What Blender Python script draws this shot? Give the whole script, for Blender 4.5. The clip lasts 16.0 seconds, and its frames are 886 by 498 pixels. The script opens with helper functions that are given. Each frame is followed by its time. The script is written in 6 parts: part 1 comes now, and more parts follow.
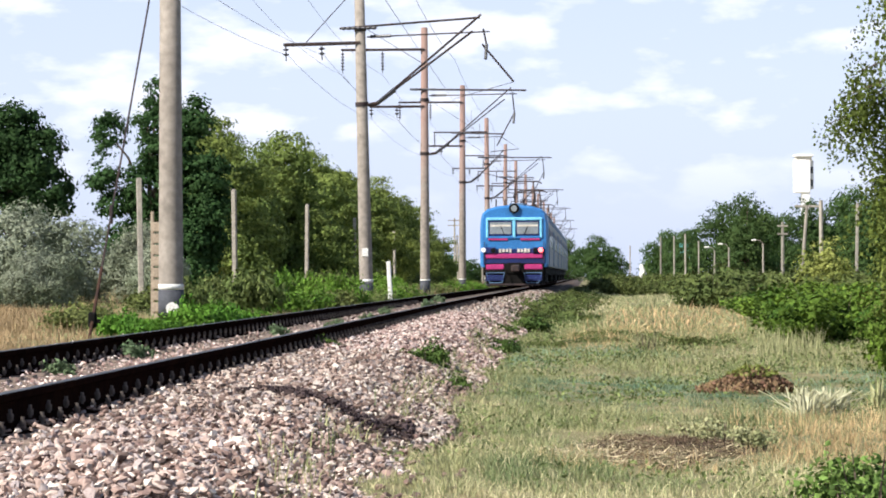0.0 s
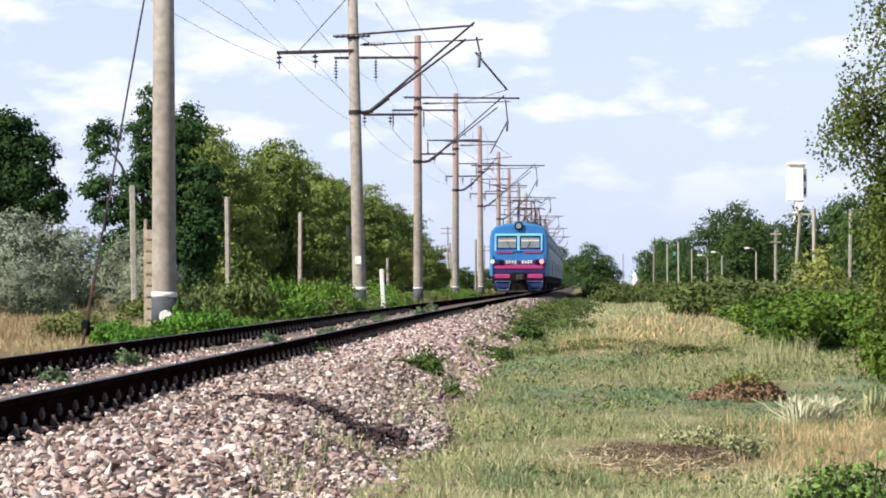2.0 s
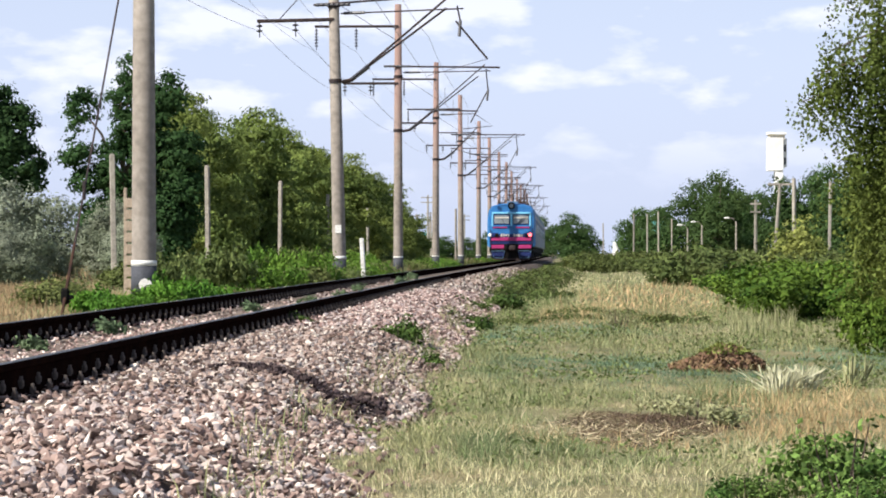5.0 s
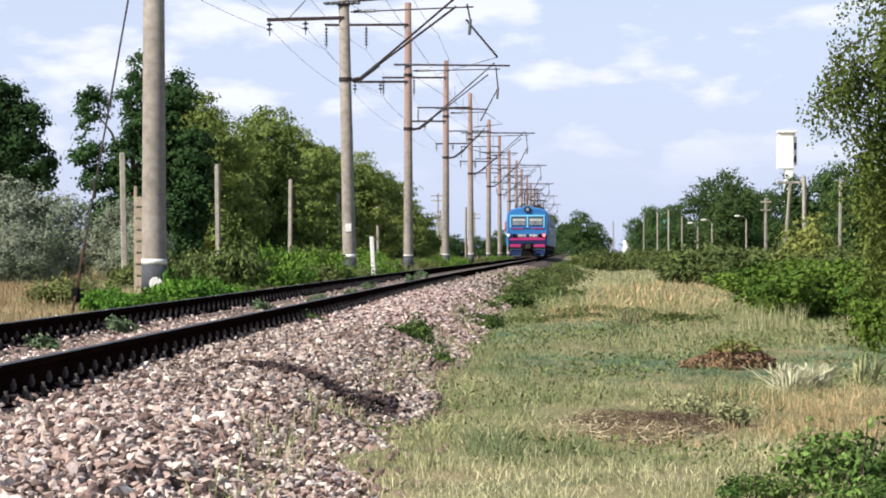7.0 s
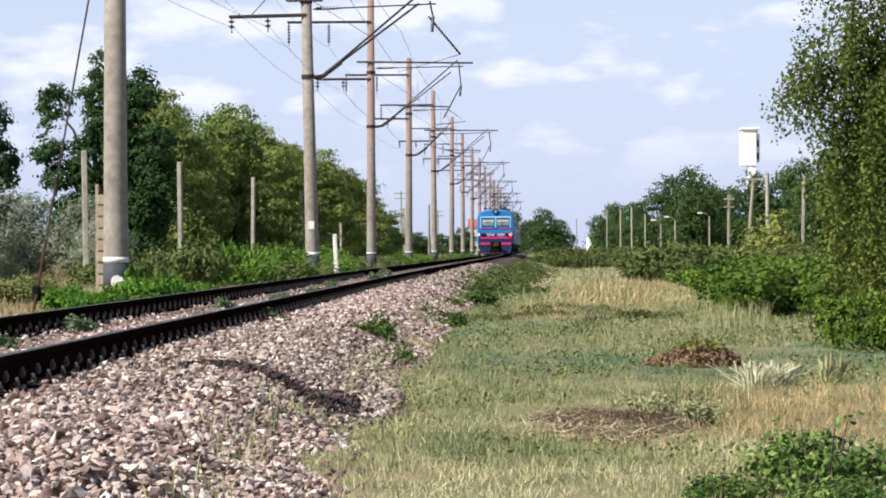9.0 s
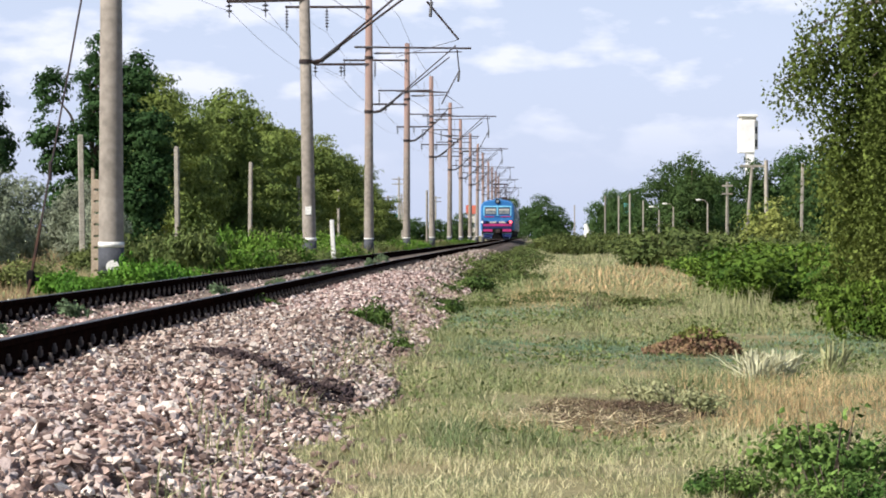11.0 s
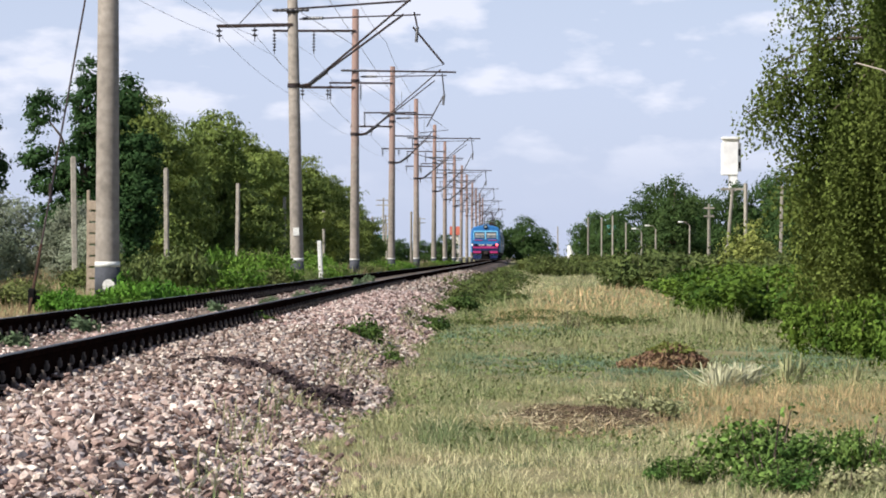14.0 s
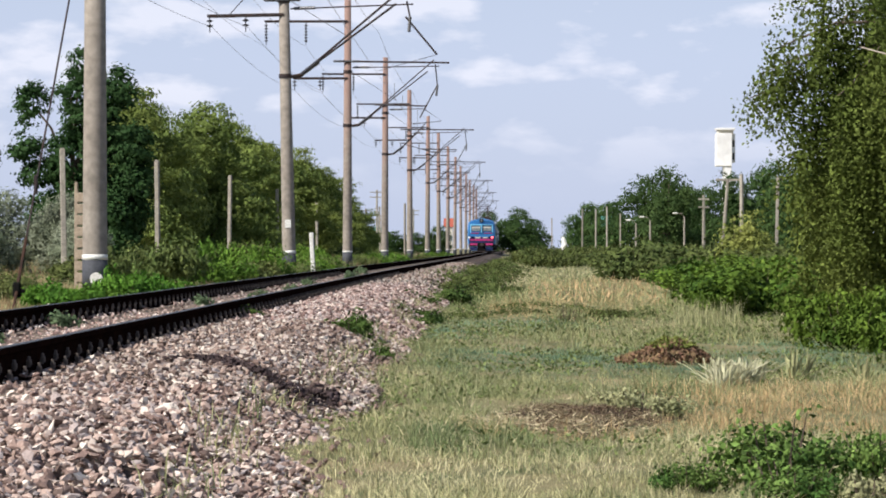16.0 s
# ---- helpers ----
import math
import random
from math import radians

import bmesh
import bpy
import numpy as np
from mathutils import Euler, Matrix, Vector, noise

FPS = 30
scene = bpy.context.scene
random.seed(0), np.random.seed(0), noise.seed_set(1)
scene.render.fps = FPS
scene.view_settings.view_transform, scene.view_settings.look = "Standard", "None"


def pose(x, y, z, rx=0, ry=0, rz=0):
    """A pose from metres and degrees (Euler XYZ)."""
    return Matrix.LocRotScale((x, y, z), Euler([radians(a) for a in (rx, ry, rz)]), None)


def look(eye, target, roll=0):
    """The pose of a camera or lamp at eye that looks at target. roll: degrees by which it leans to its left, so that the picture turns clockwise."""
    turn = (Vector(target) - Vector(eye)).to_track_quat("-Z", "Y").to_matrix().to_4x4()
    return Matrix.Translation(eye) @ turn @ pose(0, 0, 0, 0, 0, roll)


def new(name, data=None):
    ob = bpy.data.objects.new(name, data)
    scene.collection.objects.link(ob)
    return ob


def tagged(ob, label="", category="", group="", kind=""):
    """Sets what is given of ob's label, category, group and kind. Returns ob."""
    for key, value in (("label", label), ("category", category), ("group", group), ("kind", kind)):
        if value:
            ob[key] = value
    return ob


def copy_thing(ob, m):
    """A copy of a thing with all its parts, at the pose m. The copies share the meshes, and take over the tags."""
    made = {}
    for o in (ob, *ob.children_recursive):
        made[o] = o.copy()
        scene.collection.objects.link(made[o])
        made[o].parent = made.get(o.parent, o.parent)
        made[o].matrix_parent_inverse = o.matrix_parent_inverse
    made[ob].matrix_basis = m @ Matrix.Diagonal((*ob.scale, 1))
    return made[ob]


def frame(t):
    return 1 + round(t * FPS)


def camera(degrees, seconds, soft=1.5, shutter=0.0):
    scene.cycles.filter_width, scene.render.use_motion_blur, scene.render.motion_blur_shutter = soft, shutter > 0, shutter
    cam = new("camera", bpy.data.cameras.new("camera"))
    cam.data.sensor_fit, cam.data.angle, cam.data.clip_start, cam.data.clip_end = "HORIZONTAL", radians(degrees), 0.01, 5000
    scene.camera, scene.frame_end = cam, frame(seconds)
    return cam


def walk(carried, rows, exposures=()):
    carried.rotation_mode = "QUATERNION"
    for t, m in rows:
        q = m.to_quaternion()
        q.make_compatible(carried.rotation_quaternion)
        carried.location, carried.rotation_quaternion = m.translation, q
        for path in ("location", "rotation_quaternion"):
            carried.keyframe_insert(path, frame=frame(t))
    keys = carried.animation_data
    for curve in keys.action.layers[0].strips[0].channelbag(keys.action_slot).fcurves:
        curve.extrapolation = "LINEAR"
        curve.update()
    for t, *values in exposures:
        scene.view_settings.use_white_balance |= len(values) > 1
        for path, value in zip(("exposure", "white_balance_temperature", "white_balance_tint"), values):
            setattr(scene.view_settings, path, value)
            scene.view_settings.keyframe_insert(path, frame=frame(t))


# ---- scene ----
# seconds, metres forward, pitch, yaw to the left, roll (degrees); the eye stays 0.56 m above the rail tops
PATH = [
    (0, 0.118, 0.5041, 2.3556, -0.197), (0.5, 0.112, 0.4918, 2.3298, -0.164), (1, 0.145, 0.4981, 2.2927, -0.185),
    (1.5, 0.135, 0.5942, 2.2754, -0.177), (2, 0.104, 0.6499, 2.2281, -0.159), (2.5, 0.101, 0.5265, 2.2050, -0.096),
    (3, 0.141, 0.0363, 2.1539, -0.049), (3.5, 0.145, -0.0725, 1.8268, -0.010), (4, 0.140, -0.0814, 1.7017, -0.022),
    (6.5, 0.096, 0.3713, 2.1525, -0.061), (7, 0.111, 0.0463, 2.0475, -0.083), (7.5, 0.127, -0.0011, 1.7102, -0.264),
    (8, 0.115, 0.0055, 1.4538, -0.296), (10.5, 0.684, -0.0632, 1.3645, -0.067), (11, 0.687, -0.2603, 1.3288, 0.011),
    (11.5, 0.698, -0.3267, 1.2969, 0.053), (12, -0.788, -0.2699, 1.1606, 0.242), (12.5, -2.294, -0.1931, 0.9716, 0.330),
    (13, -2.809, -0.0999, 0.9125, 0.333), (13.5, -2.388, -0.0164, 0.9894, 0.287), (14, -1.317, 0.1290, 1.0261, 0.206),
    (14.5, -0.324, 0.0990, 0.9888, 0.073), (15, -0.316, 0.0067, 0.9545, 0.073), (15.5, -0.303, -0.0035, 0.9488, 0.063),
    (16, -0.298, -0.0206, 0.9141, 0.066),
]


def eye_pose(fwd, pitch, yaw, roll):
    return pose(0, fwd, 0.56, 90 + pitch, 0, yaw) @ pose(0, 0, 0, 0, 0, roll)


cam = camera(16.29, 16.0, soft=1.85)
walk(cam, [(t, eye_pose(*r)) for t, *r in PATH], exposures=[(0, 0.60), (1.5, 0.56), (2.5, 0.52), (3, 0.42), (3.5, 0.36), (4, 0.39), (6.5, 0.50), (7, 0.44), (8, 0.41), (11, 0.40), (12.5, 0.19), (13.5, 0.31), (14, 0.28), (14.5, 0.30), (15, 0.24), (16, 0.22)])

# ---- sky and sun ----
SUN_FROM = Vector((-0.62, -0.44, 0.65)).normalized()
world = bpy.data.worlds.new("sky")
scene.world = world
world.use_nodes = True
wn, wl = world.node_tree.nodes, world.node_tree.links
wn.clear()
w_out = wn.new("ShaderNodeOutputWorld")
w_bg = wn.new("ShaderNodeBackground")
w_sky = wn.new("ShaderNodeTexSky")
w_sky.sky_type, w_sky.sun_disc = "NISHITA", False
w_sky.sun_elevation = math.asin(SUN_FROM.z)
w_sky.sun_rotation = math.atan2(SUN_FROM.x, SUN_FROM.y)
w_sky.dust_density, w_sky.air_density = 1.2, 1.0
w_tc = wn.new("ShaderNodeTexCoord")
w_map = wn.new("ShaderNodeMapping")
w_map.inputs["Scale"].default_value = (1.0, 1.0, 2.6)
w_map.inputs["Location"].default_value = (5.1, 2.2, 0.9)
w_n1 = wn.new("ShaderNodeTexNoise")
w_n1.inputs["Scale"].default_value, w_n1.inputs["Detail"].default_value, w_n1.inputs["Roughness"].default_value = 25.0, 7.0, 0.52
w_ramp = wn.new("ShaderNodeValToRGB")
w_ramp.color_ramp.elements[0].position, w_ramp.color_ramp.elements[1].position = 0.51, 0.63
w_mix = wn.new("ShaderNodeMix")
w_mix.data_type = "RGBA"
w_haze = wn.new("ShaderNodeMix")
w_haze.data_type = "RGBA"
w_sep = wn.new("ShaderNodeSeparateXYZ")
w_low = wn.new("ShaderNodeMapRange")
w_low.inputs["From Min"].default_value, w_low.inputs["From Max"].default_value = 0.06, 0.34
w_low.inputs["To Min"].default_value, w_low.inputs["To Max"].default_value = 0.75, 0.06
w_cloud = wn.new("ShaderNodeMath")
w_cloud.operation = "MULTIPLY"
wl.new(w_tc.outputs["Generated"], w_sep.inputs["Vector"])
wl.new(w_sep.outputs["Z"], w_low.inputs["Value"])
wl.new(w_low.outputs["Result"], w_haze.inputs["Factor"])
w_rise = wn.new("ShaderNodeMapRange")
w_rise.interpolation_type = "SMOOTHSTEP"
w_rise.inputs["From Min"].default_value, w_rise.inputs["From Max"].default_value = 0.012, 0.055
w_both = wn.new("ShaderNodeMath")
w_both.operation = "MULTIPLY"
wl.new(w_sep.outputs["Z"], w_rise.inputs["Value"])
wl.new(w_low.outputs["Result"], w_both.inputs[0])
wl.new(w_rise.outputs["Result"], w_both.inputs[1])
wl.new(w_both.outputs["Value"], w_cloud.inputs[1])
w_haze.inputs["B"].default_value = (7.5, 8.5, 11.5, 1)
wl.new(w_tc.outputs["Generated"], w_map.inputs["Vector"])
wl.new(w_map.outputs["Vector"], w_n1.inputs["Vector"])
wl.new(w_n1.outputs["Fac"], w_ramp.inputs["Fac"])
wl.new(w_sky.outputs["Color"], w_haze.inputs["A"])
wl.new(w_haze.outputs["Result"], w_mix.inputs["A"])
wl.new(w_ramp.outputs["Color"], w_cloud.inputs[0])
wl.new(w_cloud.outputs["Value"], w_mix.inputs["Factor"])
w_mix.inputs["B"].default_value = (10.4, 10.6, 12.0, 1)
wl.new(w_mix.outputs["Result"], w_bg.inputs["Color"])
w_bg.inputs["Strength"].default_value = 0.075
wl.new(w_bg.outputs["Background"], w_out.inputs["Surface"])
sun = new("sun", bpy.data.lights.new("sun", "SUN"))
sun.data.energy, sun.data.angle, sun.data.color = 5.0, radians(0.6), (1.0, 0.94, 0.85)
sun.matrix_world = look(SUN_FROM * 50, (0, 0, 0))

# ---- tools ----
rng = np.random.default_rng(7)


def mk(name, c1, c2, scale=4.0, rough=0.8, bump=0.2, metal=0.0, fine=9.0, vary=0.0, thing=0.0, through_light=0.0, glow=0.0, gloss=0.4):
    """A material: two colours mixed by a broad noise, broken by a fine one; vary: per piece in one mesh; thing: per object."""
    m = bpy.data.materials.new(name)
    m.use_nodes = True
    nt = m.node_tree
    n, l = nt.nodes, nt.links
    b = n["Principled BSDF"]
    b.inputs["Roughness"].default_value, b.inputs["Metallic"].default_value = rough, metal
    b.inputs["Specular IOR Level"].default_value = gloss
    tc = n.new("ShaderNodeTexCoord")
    n1, n2 = n.new("ShaderNodeTexNoise"), n.new("ShaderNodeTexNoise")
    n1.inputs["Scale"].default_value, n1.inputs["Detail"].default_value = scale, 5
    n2.inputs["Scale"].default_value, n2.inputs["Detail"].default_value = scale * fine, 4
    l.new(tc.outputs["Object"], n1.inputs["Vector"])
    l.new(tc.outputs["Object"], n2.inputs["Vector"])
    r = n.new("ShaderNodeMapRange")
    r.inputs["From Min"].default_value, r.inputs["From Max"].default_value = 0.35, 0.65
    l.new(n1.outputs["Fac"], r.inputs["Value"])
    mix = n.new("ShaderNodeMix")
    mix.data_type = "RGBA"
    mix.inputs["A"].default_value, mix.inputs["B"].default_value = (*c1, 1), (*c2, 1)
    l.new(r.outputs["Result"], mix.inputs["Factor"])
    hsv = n.new("ShaderNodeHueSaturation")
    l.new(mix.outputs["Result"], hsv.inputs["Color"])
    r2 = n.new("ShaderNodeMapRange")
    r2.inputs["From Min"].default_value, r2.inputs["From Max"].default_value = 0.3, 0.7
    r2.inputs["To Min"].default_value, r2.inputs["To Max"].default_value = 0.8, 1.2
    l.new(n2.outputs["Fac"], r2.inputs["Value"])
    value = r2.outputs["Result"]
    for amount, kind, out in ((vary, "ShaderNodeNewGeometry", "Random Per Island"), (thing, "ShaderNodeObjectInfo", "Random")):
        if amount:
            g = n.new(kind)
            rr = n.new("ShaderNodeMapRange")
            rr.inputs["To Min"].default_value, rr.inputs["To Max"].default_value = 1 - amount, 1 + amount
            l.new(g.outputs[out], rr.inputs["Value"])
            mu = n.new("ShaderNodeMath")
            mu.operation = "MULTIPLY"
            l.new(value, mu.inputs[0])
            l.new(rr.outputs["Result"], mu.inputs[1])
            value = mu.outputs["Value"]
            rh = n.new("ShaderNodeMapRange")
            rh.inputs["To Min"].default_value, rh.inputs["To Max"].default_value = 0.5 - amount * 0.05, 0.5 + amount * 0.05
            wn_ = n.new("ShaderNodeTexWhiteNoise")
            wn_.noise_dimensions = "1D"
            l.new(g.outputs[out], wn_.inputs["W"])
            l.new(wn_.outputs["Value"], rh.inputs["Value"])
            l.new(rh.outputs["Result"], hsv.inputs["Hue"])
    l.new(value, hsv.inputs["Value"])
    l.new(hsv.outputs["Color"], b.inputs["Base Color"])
    if bump:
        bp = n.new("ShaderNodeBump")
        bp.inputs["Strength"].default_value, bp.inputs["Distance"].default_value = bump, 0.02
        l.new(n2.outputs["Fac"], bp.inputs["Height"])
        l.new(bp.outputs["Normal"], b.inputs["Normal"])
    if through_light:
        tr = n.new("ShaderNodeBsdfTranslucent")
        l.new(hsv.outputs["Color"], tr.inputs["Color"])
        ms = n.new("ShaderNodeMixShader")
        ms.inputs["Fac"].default_value = through_light
        l.new(b.outputs["BSDF"], ms.inputs[1])
        l.new(tr.outputs["BSDF"], ms.inputs[2])
        l.new(ms.outputs["Shader"], n["Material Output"].inputs["Surface"])
    if glow:
        b.inputs["Emission Color"].default_value = (*c1, 1)
        b.inputs["Emission Strength"].default_value = glow
    return m


def leaf_mat(name, c1, c2, vary=0.45, scale=0.5):
    return mk(name, c1, c2, scale, 0.65, 0.0, vary=vary, thing=0.15, through_light=0.17, gloss=0.1)


def stone_mat():
    """Crushed granite: each stone takes one of the quarry's colours."""
    m = mk("crushed_granite", (0.5, 0.4, 0.35), (0.4, 0.33, 0.3), 9.0, 0.85, 0.3, thing=0.25)
    n, l = m.node_tree.nodes, m.node_tree.links
    g, w, r = n.new("ShaderNodeNewGeometry"), n.new("ShaderNodeTexWhiteNoise"), n.new("ShaderNodeValToRGB")
    w.noise_dimensions = "1D"
    l.new(g.outputs["Random Per Island"], w.inputs["W"])
    l.new(w.outputs["Value"], r.inputs["Fac"])
    e = r.color_ramp.elements
    e[0].color, e[1].color = (0.10, 0.07, 0.06, 1), (0.78, 0.69, 0.62, 1)
    for at, c in ((0.24, (0.24, 0.16, 0.138)), (0.42, (0.41, 0.30, 0.26)), (0.57, (0.50, 0.38, 0.335)), (0.68, (0.33, 0.29, 0.295)), (0.82, (0.56, 0.445, 0.39)), (0.92, (0.70, 0.615, 0.55))):
        e.new(at).color = (*c, 1)
    hsv = next(q for q in n if q.type == "HUE_SAT")
    l.new(r.outputs["Color"], hsv.inputs["Color"])
    return m


def mast_mat():
    """Weathered concrete whose upper part is stained by rust from the ironwork."""
    m = mk("rust_stained_concrete", (0.315, 0.28, 0.245), (0.235, 0.207, 0.18), 1.2, 0.88, 0.12, fine=5, thing=0.12)
    n, l = m.node_tree.nodes, m.node_tree.links
    tc, sep, nz = n.new("ShaderNodeTexCoord"), n.new("ShaderNodeSeparateXYZ"), n.new("ShaderNodeTexNoise")
    nz.inputs["Scale"].default_value = 1.4
    add, rng_ = n.new("ShaderNodeMath"), n.new("ShaderNodeMapRange")
    add.operation = "MULTIPLY_ADD"
    add.inputs[1].default_value = 5.0
    l.new(tc.outputs["Object"], sep.inputs["Vector"])
    l.new(tc.outputs["Object"], nz.inputs["Vector"])
    l.new(nz.outputs["Fac"], add.inputs[0])
    l.new(sep.outputs["Z"], add.inputs[2])
    rng_.inputs["From Min"].default_value, rng_.inputs["From Max"].default_value = 6.0, 10.5
    l.new(add.outputs["Value"], rng_.inputs["Value"])
    mix = n.new("ShaderNodeMix")
    mix.data_type = "RGBA"
    mix.inputs["B"].default_value = (0.27, 0.18, 0.155, 1)
    hsv = next(q for q in n if q.type == "HUE_SAT")
    b = n["Principled BSDF"]
    l.new(rng_.outputs["Result"], mix.inputs["Factor"])
    l.new(hsv.outputs["Color"], mix.inputs["A"])
    l.new(mix.outputs["Result"], b.inputs["Base Color"])
    return m


